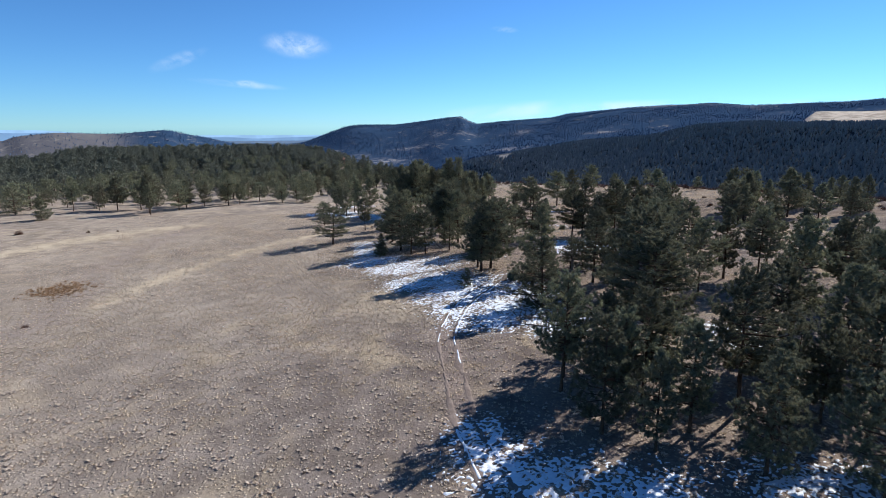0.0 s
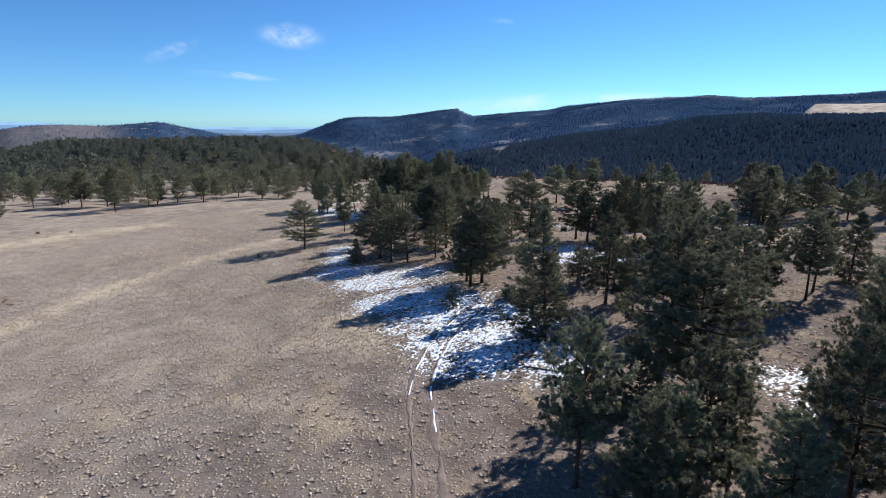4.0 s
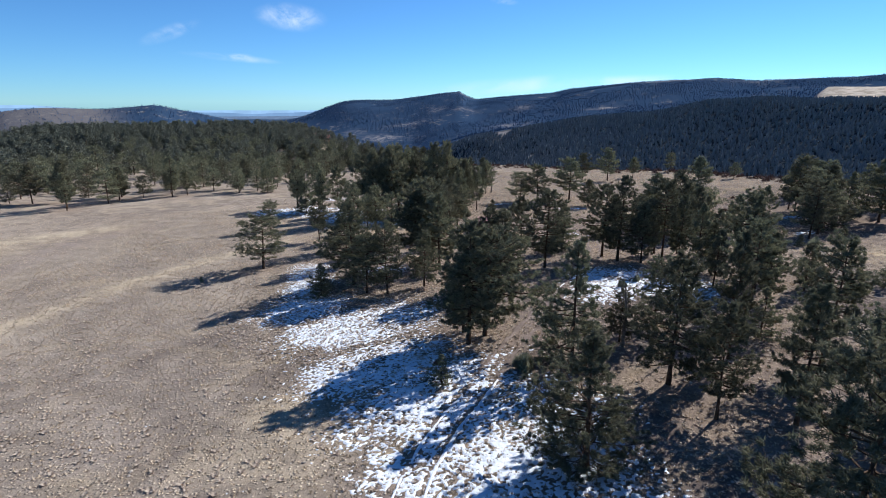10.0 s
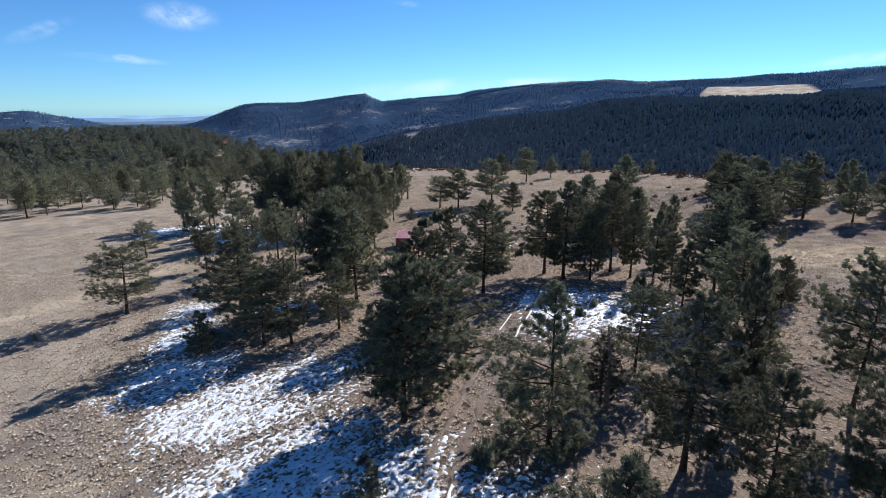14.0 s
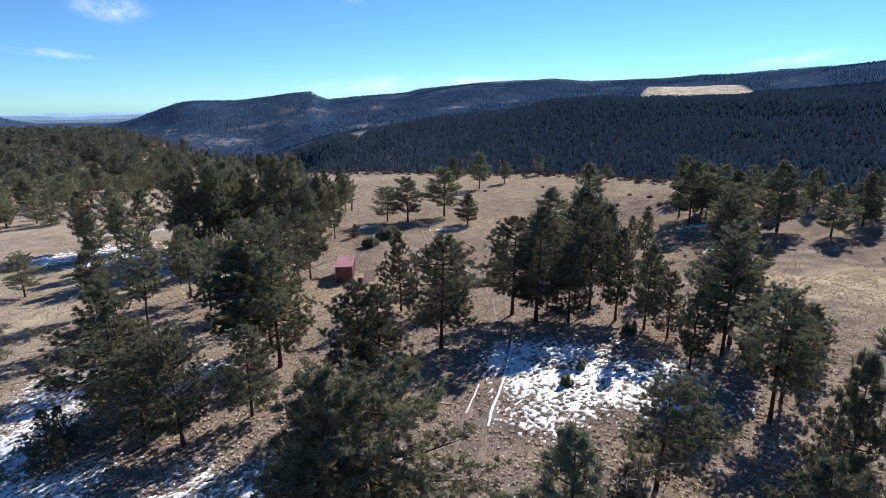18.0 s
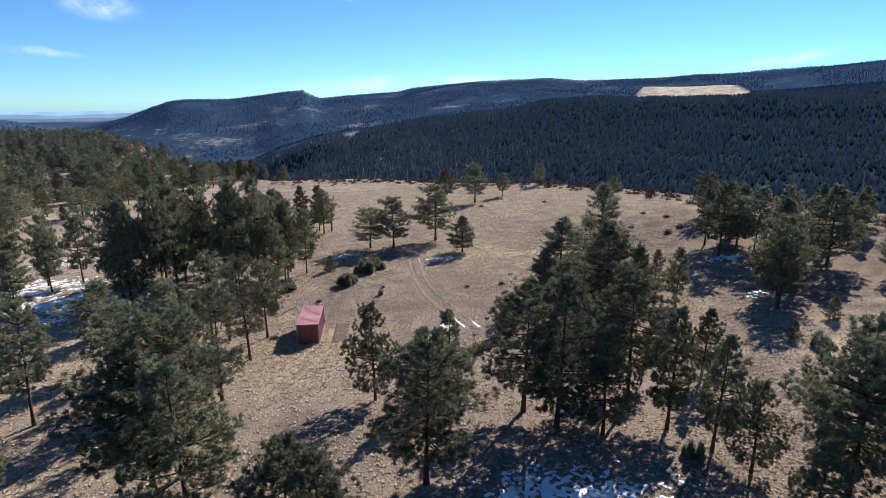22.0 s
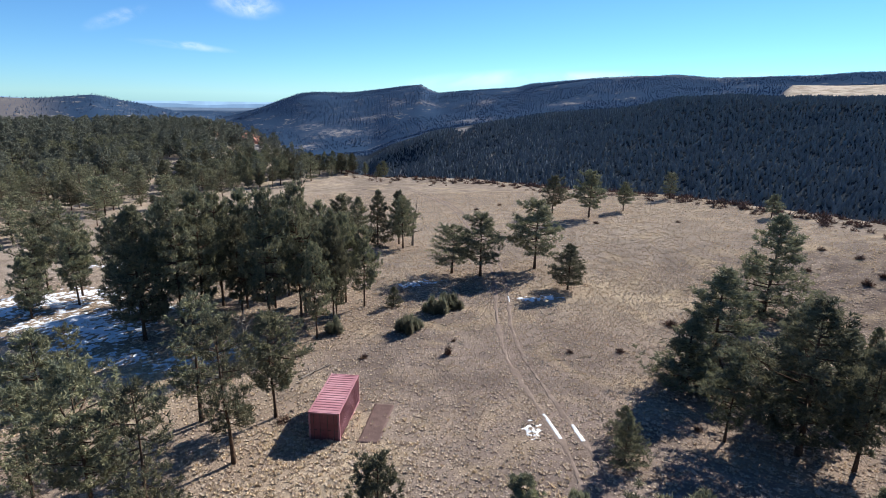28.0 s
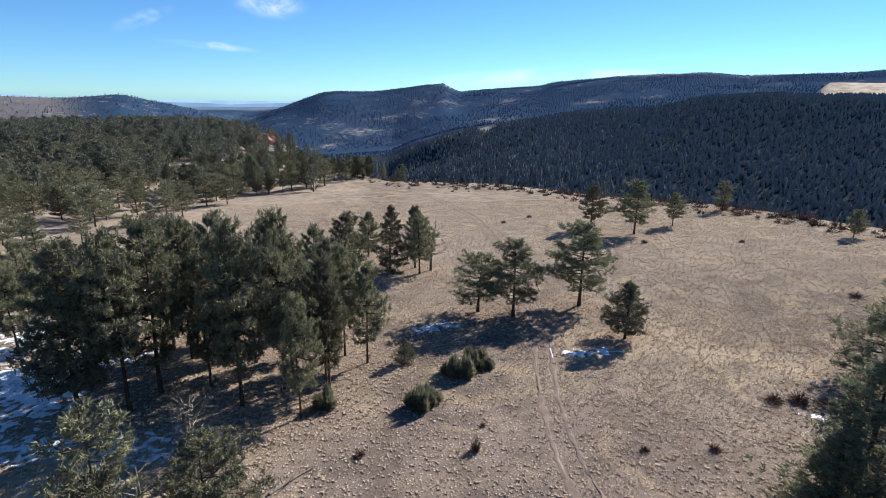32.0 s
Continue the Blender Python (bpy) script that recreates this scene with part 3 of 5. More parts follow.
def pine_shape(rng, h=10.0, bare=0.20, wide=0.32, whorls=19, needles=56, lean=0.03, cone=0.7, size=0.175, thick=0.115, full=0.5, step=0.21, dead=8, gaps=0.12):
    """A ponderosa: a trunk with whorls of limbs as quads, and a crown of needle tufts on their twigs as triangles.
    full: where the crown is widest, from its foot up."""
    ang = rng.uniform(0, 6.28)
    bend = lambda t: np.array([math.cos(ang), math.sin(ang), 0]) * lean * h * math.sin(2.6 * t) * t + np.array([0, 0, t * h])
    ts = np.linspace(0, 1, 9)
    rad = 0.0165 * h
    wood = [tube([bend(t) - np.array([0, 0, 0.25 if t == 0 else 0]) for t in ts], [rad * (1.35 if t == 0 else 1 - 0.93 * t) for t in ts], 7)]
    centres, ways = [], []
    heavy, gap = rng.uniform(0, 6.28), rng.uniform(0.75, 1.2, 40)
    for k in range(whorls):
        for j in range(int(rng.integers(3, 6))):
            s = min(0.995, max(0.0, (k + rng.normal(0, 0.16) + 0.25) / whorls))
            if rng.uniform() < gaps and s < 0.8:
                continue
            t = bare + (1 - bare) * s * 0.985
            w = j * 1.6 + k * 2.1 + rng.uniform(-0.5, 0.5)
            prof = (0.55 + 0.45 * math.sin(min(1, s / full) * 1.57)) * max(0.0, 1 - max(0.0, s - full * 0.6) / (1.0 - full * 0.6)) ** cone
            reach = wide * h * (prof + 0.05) * gap[k % 40] * rng.uniform(0.62, 1.15) * (1 + 0.24 * math.cos(w - heavy))
            rise = -0.16 + 0.75 * s * s + rng.uniform(-0.12, 0.14)
            out = np.array([math.cos(w), math.sin(w), 0])
            across = np.array([-math.sin(w), math.cos(w), 0])
            p0 = bend(t)
            p1 = p0 + (out + np.array([0, 0, rise])) * reach * 0.55
            p2 = p0 + (out + np.array([0, 0, rise])) * reach + np.array([0, 0, 0.20 * reach])
            if reach > 0.35:
                wood.append(tube([p0, p1, p2], [0.016 * reach + 0.012, 0.011 * reach + 0.008, 0.006], 4))
            m = 3 + int(reach / step * 1.25)
            for i in range(m):
                q = 0.30 + 0.74 * ((i + rng.uniform(0, 1)) / m) ** 0.75
                base = p0 + (p1 - p0) * q / 0.55 if q < 0.55 else p1 + (p2 - p1) * (q - 0.55) / 0.45
                lat = rng.normal(0, 0.30) * reach * (1.15 - 0.55 * q) + rng.normal(0, 0.06)
                c = base + across * lat + np.array([0, 0, 0.10 + 0.10 * abs(lat) + rng.normal(0, 0.10)])
                centres.append(c)
                ways.append(out * 0.8 + across * np.sign(lat) * 0.4)
                if reach > 0.9 and i % 2 == 0:
                    wood.append(tube([base - out * 0.12 * reach, c], [0.012, 0.005], 3))
    for i in range(dead):
        t = rng.uniform(0.35, 1.0) * bare
        w = rng.uniform(0, 6.28)
        ln = rng.uniform(0.5, 1.4)
        d = np.array([math.cos(w), math.sin(w), rng.uniform(-0.3, 0.1)])
        wood.append(tube([bend(t), bend(t) + d * ln * 0.6, bend(t) + d * ln + np.array([0, 0, -0.12])], [0.022, 0.014, 0.005], 3))
    return joined(wood), tuft_cloud(rng, centres, ways, needles, size, thick)


def far_pine(rng, sides=5):
    """A far pine of unit height: a ragged crown that narrows to a blunt top."""
    rings = []
    for z, r in ((0.10, 0.17), (0.42, 0.20), (0.86, 0.075)):
        w = np.arange(sides) * 2 * np.pi / sides + rng.uniform(-0.5, 0.5, sides)
        rr = r * rng.uniform(0.65, 1.3, sides)
        rings.append(np.stack([rr * np.cos(w), rr * np.sin(w), z + rng.uniform(-0.06, 0.06, sides)], 1))
    v = np.concatenate([*rings, [(rng.normal(0, 0.02), rng.normal(0, 0.02), 1.0)]])
    f = []
    for k in range(2):
        for i in range(sides):
            j = (i + 1) % sides
            a, b, c, d = k * sides + i, k * sides + j, (k + 1) * sides + j, (k + 1) * sides + i
            f += [(a, b, c), (a, c, d)]
    f += [(2 * sides + i, 2 * sides + (i + 1) % sides, 3 * sides) for i in range(sides)]
    return v, np.array(f)


# crown kinds: full cone, tall oval, bushy to the ground, high crown on a bare trunk, slim, broad and flat, tall wood, thin
KINDS = (dict(bare=0.16, cone=0.85), dict(bare=0.24, wide=0.30, cone=0.65, full=0.55), dict(bare=0.03, wide=0.33, cone=0.95, full=0.3, whorls=22, dead=2),
         dict(bare=0.33, wide=0.32, cone=0.6, full=0.55, whorls=16, lean=0.06), dict(bare=0.20, wide=0.24, cone=0.8, full=0.45),
         dict(bare=0.22, wide=0.36, cone=0.55, full=0.5, whorls=15, lean=0.05), dict(bare=0.36, wide=0.27, cone=0.6, full=0.55, whorls=16),
         dict(bare=0.28, wide=0.28, cone=0.65, whorls=14, lean=0.05, gaps=0.3, step=0.3, dead=14))
PINE_KINDS, LIGHT_KINDS = [], []
for seed, kw in enumerate(KINDS):
    (wv, wf), (nv, nf) = pine_shape(np.random.default_rng(40 + seed), **kw)
    PINE_KINDS.append((mesh_of("trunk", wv, wf, BARK, True), mesh_of("crown", nv, nf, NEEDLES)))
    (wv, wf), (nv, nf) = pine_shape(np.random.default_rng(60 + seed), **{**kw, "needles": 19, "size": 0.26, "thick": 0.14})
    LIGHT_KINDS.append((mesh_of("trunk", wv, wf, BARK, True), mesh_of("crown", nv, nf, NEEDLES)))


def pine(x, y, h, kind, turn, fat, label, group):
    base = tagged(new("pine_tree"), label, "tree", group)
    trunk, crown = (PINE_KINDS if -20 < x < 46 and y < 104 else LIGHT_KINDS)[kind]
    piece("trunk", trunk, base)
    piece("crown", crown, base)
    s = h / 10
    base.matrix_basis = Matrix.Translation((x, y, float(height(x, y)) - 0.05)) @ Matrix.Rotation(turn, 4, "Z") @ Matrix.Diagonal((s * fat, s * fat, s, 1))
    return base


# crowns broader or narrower than their neighbours': (x, y) to spread and kind
CROWNS = {(11.1, 42.7): (1.2, 2), (12.5, 55.5): (1.1, 2), (-26.5, 90.9): (1.5, 5), (-36.9, 122.7): (1.35, 5), (21.8, 16.5): (0.88, 3), (19, 27.3): (1.05, 3), (18.4, 32.3): (1.12, 5), (12.4, 99.8): (0.95, 0), (14.4, 86.7): (1.05, 1),
          (19, 100.3): (1.1, 2), (25.4, 56.5): (0.6, 4), (33.7, 84.4): (0.95, 4), (32.6, 87.8): (0.8, 4), (35.6, 69.8): (0.9, 4), (44.3, 111.2): (0.85, 4), (53.9, 116.9): (0.95, 4), (56, 142): (1.1, 2), (42, 126.9): (1.3, 2), (38.5, 124.5): (1.45, 2), (41.8, 113.4): (1.05, 0), (46.6, 122.2): (1.15, 2), (-8.5, 77.6): (1.15, 5), (22, 159.9): (1.3, 1), (17.6, 161.4): (1.45, 5), (31.2, 164): (1.2, 1), (34.2, 153.6): (1.25, 0)}
rng = np.random.default_rng(7)
for px, py, ph in PINES:
    turn, fat = rng.uniform(0, 6.28), rng.uniform(0.9, 1.12)
    pick = rng.uniform()
    grove = math.hypot(px - 45, py - 124) < 12 or (px, py) == (56, 142)
    lawn = py > 148 and px > 9
    tall_wood = px < 8 and 130 < py < 160 and ph > 9
    belt_wood = -18 < px < 32 and 50 < py < 95
    thin_wood = px < 3 and 95 < py < 126
    first_wood = py < 50
    nearest = min(math.hypot(px - a, py - b) for a, b, c in PINES if (a, b) != (px, py))
    if ph < 5:
        words, kinds, spread = "young bushy green pine on dry grass", (2,), 1.15
    elif thin_wood:
        words, kinds, spread = "sparse grey-green ponderosa pine with thin branches", (7, 7, 3), 0.88
    elif tall_wood:
        words, kinds, spread = "tall green ponderosa pine with a bare trunk in a close stand", (1, 0, 6, 1, 3), 0.74 if px < -11 else 0.62
    elif first_wood:
        words, kinds, spread = "dark green ponderosa pine with a bare lower trunk among others", (3, 1, 4, 0, 3), 0.84
    elif belt_wood:
        words, kinds, spread = "dark green ponderosa pine beside snowy ground", (0, 1, 5, 0), 1.05
    elif grove:
        words, kinds, spread = "dense dark green pine of the meadow grove", (2, 0, 1), 0.95
    elif lawn:
        words, kinds, spread = "broad dark green pine standing on the open meadow", (5, 1, 2), 1.1
    elif nearest > 5.5:
        words, kinds, spread = "broad green ponderosa pine standing apart on the meadow", (0, 1, 5, 2), 1.02
    else:
        words, kinds, spread = "green ponderosa pine in a loose stand on the meadow", (0, 1, 2, 3, 4), 0.9
    kind = kinds[int(pick * len(kinds))]
    spread, kind = CROWNS.get((px, py), (spread, kind))
    pine(px, py, ph, kind, turn, fat * spread, words, "pines on the high meadow")

# ---- woods too many to count ----
def scatter(name, label, spots, sizes, shapes, mat, rng):
    vs, fs, n = [], [], 0
    kinds = rng.integers(0, len(shapes), len(spots))
    for k, (v, f) in enumerate(shapes):
        sel = np.where(kinds == k)[0]
        if not len(sel):
            continue
        w = rng.uniform(0, 6.28, len(sel))
        s = sizes[sel]
        c, d = np.cos(w)[:, None], np.sin(w)[:, None]
        fat = rng.uniform(0.85, 1.25, len(sel))[:, None]
        x = (v[:, 0] * c - v[:, 1] * d) * s[:, None] * fat + spots[sel, 0][:, None]
        y = (v[:, 0] * d + v[:, 1] * c) * s[:, None] * fat + spots[sel, 1][:, None]
        z = v[:, 2] * s[:, None] + spots[sel, 2][:, None]
        vs.append(np.stack([x, y, z], -1).reshape(-1, 3))
        fs.append((f[None] + (np.arange(len(sel)) * len(v))[:, None, None]).reshape(-1, 3) + n)
        n += len(sel) * len(v)
    return tagged(new(name, mesh_of(name, np.concatenate(vs), np.concatenate(fs), mat)), label, "trees", kind="stuff")


def spots_in(rng, n, az0, az1, r0, r1, keep):
    az = np.radians(rng.uniform(az0, az1, n))
    r = np.sqrt(rng.uniform(r0 * r0, r1 * r1, n))
    x, y = CX + r * np.sin(az), CY + r * np.cos(az)
    ok = rng.uniform(0, 1, n) < keep(x, y, r, np.degrees(az))
    x, y = x[ok], y[ok]
    return np.stack([x, y, height(x, y) - 0.1], 1)


rng = np.random.default_rng(11)
FAR_SHAPES = [far_pine(rng, 4) for _ in range(8)]
edge_of = lambda az: np.interp(az, EDGE_AZ, EDGE_R)


def off_pale(r, az):
    open_ground = np.zeros(len(r))
    for a0, r0, da, dr, much in PALE_SLOPES:
        open_ground = np.maximum(open_ground, much * np.exp(-(((az - a0) / da) ** 2 + ((r - r0) / dr) ** 2)))
    return 1 - smooth(0.25, 0.6, open_ground)


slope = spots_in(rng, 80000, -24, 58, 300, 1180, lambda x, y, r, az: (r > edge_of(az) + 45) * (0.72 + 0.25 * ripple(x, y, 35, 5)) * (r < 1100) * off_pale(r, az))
scatter("far_forest", "dense dark pine forest covering the far valley slope, coloured bluish for haze", slope, rng.uniform(3.2, 7.0, len(slope)), FAR_SHAPES, NEEDLES_FAR_HAZED, rng)
belt = spots_in(rng, 5000, 20, 58, 1080, 1200, lambda x, y, r, az: 0.5 * ~((az > 31.5) & (az < 41) & (r > 1105)))
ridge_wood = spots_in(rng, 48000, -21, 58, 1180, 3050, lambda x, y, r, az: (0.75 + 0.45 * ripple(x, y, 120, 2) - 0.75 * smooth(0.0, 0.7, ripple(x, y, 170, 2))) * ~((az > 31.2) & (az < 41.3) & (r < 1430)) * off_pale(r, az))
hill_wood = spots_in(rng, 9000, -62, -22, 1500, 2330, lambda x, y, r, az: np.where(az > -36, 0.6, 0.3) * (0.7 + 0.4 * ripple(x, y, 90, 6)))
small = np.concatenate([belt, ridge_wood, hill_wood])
scatter("ridge_forest", "dark pine forest on the far mesa and its flanks, blue haze in its colour", small,
        rng.uniform(3.5, 6.5, len(small)), [far_pine(rng, 3) for _ in range(6)], NEEDLES_RIDGE_HAZED, rng)

MID_SHAPES = []
for seed in range(5):
    (wv, wf), (nv, nf) = pine_shape(np.random.default_rng(90 + seed), whorls=9, needles=3, size=0.85, wide=0.25, bare=0.12, cone=0.8, thick=0.2, step=0.75)
    wv, wf = tube([(0, 0, -0.3), (0, 0, 3), (0, 0, 8)], [0.22, 0.17, 0.05], 4)
    MID_SHAPES.append(((wv / 10, np.concatenate([wf[:, [0, 1, 2]], wf[:, [0, 2, 3]]])), (nv / 10, nf)))
rng = np.random.default_rng(12)
knoll = spots_in(rng, 11000, -62, -10, 170, 540, lambda x, y, r, az: smooth(215, 330, r + 10 * ripple(x, y, 30) - np.interp(az, [-60, -40, -20, -14], [0, 0, 0, -20]))
                  * np.interp(az, [-60, -21, -19, -17, -14, -11.5, -10.5], [0.42, 0.42, 0.26, 0.13, 0.13, 0.12, 0.0]) * (0.75 + 0.45 * ripple(x, y, 26, 7)))
size = rng.uniform(0, 1, len(knoll)) ** 0.7 * 7 + 4.5
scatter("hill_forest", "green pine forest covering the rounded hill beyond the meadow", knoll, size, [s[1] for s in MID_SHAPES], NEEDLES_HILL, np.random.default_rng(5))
scatter("hill_forest_trunks", "brown pine trunks of the hill forest", knoll, size, [s[0] for s in MID_SHAPES], BARK, np.random.default_rng(5))

# single pines scattered between the meadow and the hill
EDGE_PINES, EDGE_WOODS = [], []
for seed in range(6):
    (wv, wf), (nv, nf) = pine_shape(np.random.default_rng(190 + seed), whorls=13, needles=5, size=0.55, wide=0.38, bare=0.08 + 0.03 * seed, cone=0.6, thick=0.15, step=0.42)
    sv, sf = tube([(0, 0, -0.3), (0.03, 0, 4), (0, 0.03, 9)], [0.24, 0.17, 0.04], 5)
    EDGE_WOODS.append(((sv / 10, np.concatenate([sf[:, [0, 1, 2]], sf[:, [0, 2, 3]]])), (nv * np.array([0.12, 0.12, 0.1]), nf)))
    EDGE_PINES.append((mesh_of("trunk", wv, wf, BARK, True), mesh_of("crown", nv, nf, NEEDLES)))
rng = np.random.default_rng(21)
made, tries = [], 0
while len(made) < 235 and tries < 9000:
    tries += 1
    px, py = rng.uniform(-190, -25), rng.uniform(110, 365)
    inside = (py - 132 - (px + 135) * 0.85) > 22 * ripple(px, py, 18, 3) and px < -40 + (py - 280) * 0.3
    if not inside or any(math.hypot(px - a, py - b) < 4.2 for a, b, *_ in made + PINES):
        continue
    ph = 4.0 + 6.0 * rng.uniform(0, 1) ** 0.8
    made.append((px, py, ph))
made.sort(key=lambda q: math.hypot(q[0] + 10, q[1] - 90))
for px, py, ph in made[:65]:
    base = tagged(new("pine_tree"), "olive green pine standing alone on pale dry ground", "tree", "pines scattered before the hill")
    trunk, crown = EDGE_PINES[int(rng.integers(0, len(EDGE_PINES)))]
    piece("trunk", trunk, base)
    piece("crown", crown, base)
    base.matrix_basis = (Matrix.Translation((px, py, float(height(px, py)) - 0.05)) @ Matrix.Rotation(rng.uniform(0, 6.28), 4, "Z")
                         @ Matrix.Diagonal((ph / 10 * 1.2, ph / 10 * 1.2, ph / 10, 1)))
rest = np.array(made[65:])
spots = np.stack([rest[:, 0], rest[:, 1], height(rest[:, 0], rest[:, 1]) - 0.1], 1)
scatter("open_woods", "olive green pines thinly spread below the hill", spots, rest[:, 2], [s[1] for s in EDGE_WOODS], NEEDLES, np.random.default_rng(8))
scatter("open_woods_trunks", "brown trunks of the thinly spread pines", spots, rest[:, 2], [s[0] for s in EDGE_WOODS], BARK, np.random.default_rng(8))

# ---- the ruts of the track ----
def strip(name, line, left, offset, wide, lift, mat, label, rng, rough=0.35):
    """A ribbon laid over the ground beside a line, with an uneven edge."""
    cols = np.linspace(-1, 1, 7)
    n = len(line)
    wob = np.convolve(rng.normal(0, 1, n + 8), np.ones(5) / 5, "same")[4:-4]
    wob2 = np.convolve(rng.normal(0, 1, n + 8), np.ones(5) / 5, "same")[4:-4]
    vs = []
    for c in cols:
        off = offset + c * wide / 2 * (1 + rough * (wob if c > 0 else wob2)) + 0.1 * wob2
        q = line + left * off[:, None]
        z = height(q[:, 0], q[:, 1]) + lift * (1 - c ** 4) - 0.06 * abs(c) ** 4 + 0.008 * rng.normal(0, 1, n)
        vs.append(np.stack([q[:, 0], q[:, 1], z], 1))
    v = np.stack(vs, 1)
    m = len(cols)
    i, j = np.meshgrid(np.arange(n - 1), np.arange(m - 1), indexing="ij")
    f = np.stack([i * m + j, i * m + j + 1, (i + 1) * m + j + 1, (i + 1) * m + j], -1).reshape(-1, 4)
    return tagged(new(name, mesh_of(name, v.reshape(-1, 3), f, mat, True)), label, "track", kind="structure")


rng = np.random.default_rng(3)
for k, off in enumerate((0.85, -0.85)):
    strip("dirt_track_%d" % (k + 1), LINE, LEFT, off, 0.62, 0.03, DIRT, "rut of packed brown dirt crossing the dry meadow", rng, 1.5)

# ---- old snow: the sheet dips below the ground where it has melted ----
def snow_patch(name, label, blobs, cell, deep, seed, cover=0.0):
    """blobs: x, y, half length, half width, turn in degrees."""
    b = np.array(blobs, float)
    x0, x1 = (b[:, 0] - b[:, 2:4].max(1)).min() - 1, (b[:, 0] + b[:, 2:4].max(1)).max() + 1
    y0, y1 = (b[:, 1] - b[:, 2:4].max(1)).min() - 1, (b[:, 1] + b[:, 2:4].max(1)).max() + 1
    xs, ys = np.arange(x0, x1, cell), np.arange(y0, y1, cell)
    x, y = np.meshgrid(xs, ys, indexing="ij")
    mask = np.full(x.shape, -1.0)
    for px, py, a, c, turn in blobs:
        t = radians(turn)
        u = ((x - px) * math.cos(t) + (y - py) * math.sin(t)) / a
        v = (-(x - px) * math.sin(t) + (y - py) * math.cos(t)) / c
        mask = np.maximum(mask, 1 - np.sqrt(u * u + v * v))
    r2 = np.random.default_rng(seed)

    def grain(size):
        n = max(1, int(size / cell))
        w = r2.normal(0, 1, (x.shape[0] + 2 * n, x.shape[1] + 2 * n))
        k = np.hanning(n * 2 + 3)[1:-1]
        k /= k.sum()
        w = np.apply_along_axis(lambda q: np.convolve(q, k, "same"), 0, w)
        w = np.apply_along_axis(lambda q: np.convolve(q, k, "same"), 1, w)
        w = w[n:n + x.shape[0], n:n + x.shape[1]]
        return w / w.std()

    g = np.minimum(mask * 3.2, 0.95) + cover + 1.05 * grain(0.15) + 0.22 * grain(0.7) + 0.34 * grain(2.4) - 0.50
    across = (x - np.interp(y, LINE[:, 1], LINE[:, 0])) * np.interp(y, LINE[:, 1], -LEFT[:, 0])
    g = g - 1.5 * (np.exp(-((across - 0.62) / 0.16) ** 2) + np.exp(-((across + 1.08) / 0.2) ** 2)) - 0.25 * np.exp(-(across / 0.5) ** 2)
    z = height(x, y) + np.clip(g, -1.2, 1.0) * deep
    ok = g > -1.1
    keep = ok[:-1, :-1] | ok[1:, :-1] | ok[:-1, 1:] | ok[1:, 1:]
    i, j = np.where(keep)
    m = x.shape[1]
    f = np.stack([i * m + j, (i + 1) * m + j, (i + 1) * m + j + 1, i * m + j + 1], 1)
    used, f2 = np.unique(f, return_inverse=True)
    v = np.stack([x.ravel(), y.ravel(), z.ravel()], 1)[used]
    return tagged(new(name, mesh_of(name, v, f2.reshape(-1, 4), SNOW, True)), label, "snow", kind="stuff")


snow_patch("snow_patch", "thin patchy old snow along the shaded edge of the pines",
           [(-18, 84, 9, 2.6, 100), (-15, 72, 5, 4, 60), (-7, 66, 7, 5, 35), (-3, 57, 6, 4.6, 45), (2, 51, 7, 5, 55), (6, 47, 6.5, 6, 20),
            (4, 41, 5.5, 5, 90), (9.5, 43, 4.5, 4, 0), (12, 37.5, 4, 3.2, 20), (-8.5, 88, 3.6, 2.2, 40)], 0.085, 0.045, 1, 0.34)
snow_patch("snow_patch", "bright patchy snow in a clearing beside the track",
           [(23, 78.5, 6.5, 5.5, 120), (26.5, 75, 6, 4.5, 130), (20.5, 82, 4, 3, 70), (20, 74, 4, 3, 20)], 0.11, 0.06, 2, 0.22)
snow_patch("snow_patch", "broken snow across the track under the pines",
           [(4.5, 10, 4, 3.2, 120), (9, 8, 6, 3, 0), (3, 14, 2.4, 2, 90), (23.5, 8.3, 4.5, 2.4, 0)], 0.085, 0.05, 3, 0.08)
snow_patch("snow_patch", "blue shaded snow lying behind the pine grove",
           [(-37, 150, 8, 5, 20), (-28, 143, 9, 3.5, 30), (-24, 137, 5, 3.2, 40), (-43, 147, 6, 4, 10), (-38, 170, 6, 2.2, 20), (-9.5, 131, 5, 2.2, 20), (-26, 140, 3.5, 2.6, 30), (-20, 131, 4, 2.4, 20)], 0.2, 0.06, 4, 0.0)
snow_patch("snow_patch", "small patch of snow in the shade of meadow pines",
           [(12.8, 156.2, 2.8, 1.2, 30)], 0.2, 0.06, 5, 0.0)
snow_patch("snow_patch", "small patch of snow in the shade of a meadow pine",
           [(29.5, 149.7, 2.6, 1.0, 15)], 0.2, 0.07, 6, 0.0)
snow_patch("snow_patch", "thin shaded snow under the rim pines",
           [(74, 133, 3.4, 1.6, 0), (66, 116, 2.6, 1.3, 20)], 0.2, 0.05, 7, -0.2)
snow_patch("snow_patch", "scraps of snow beside bare brush", [(46, 137.3, 1.7, 0.5, -30)], 0.12, 0.05, 8, -0.35)
snow_patch("snow_patch", "scraps of snow beside the wheel ruts", [(22.7, 116.8, 0.8, 1.3, 0)], 0.12, 0.04, 9, -0.85)
snow_patch("snow_patch", "scattered snow on bare ground among pines", [(29, 32, 3, 4, 0), (22.8, 77.5, 2, 1, 0)], 0.085, 0.045, 10, -0.4)


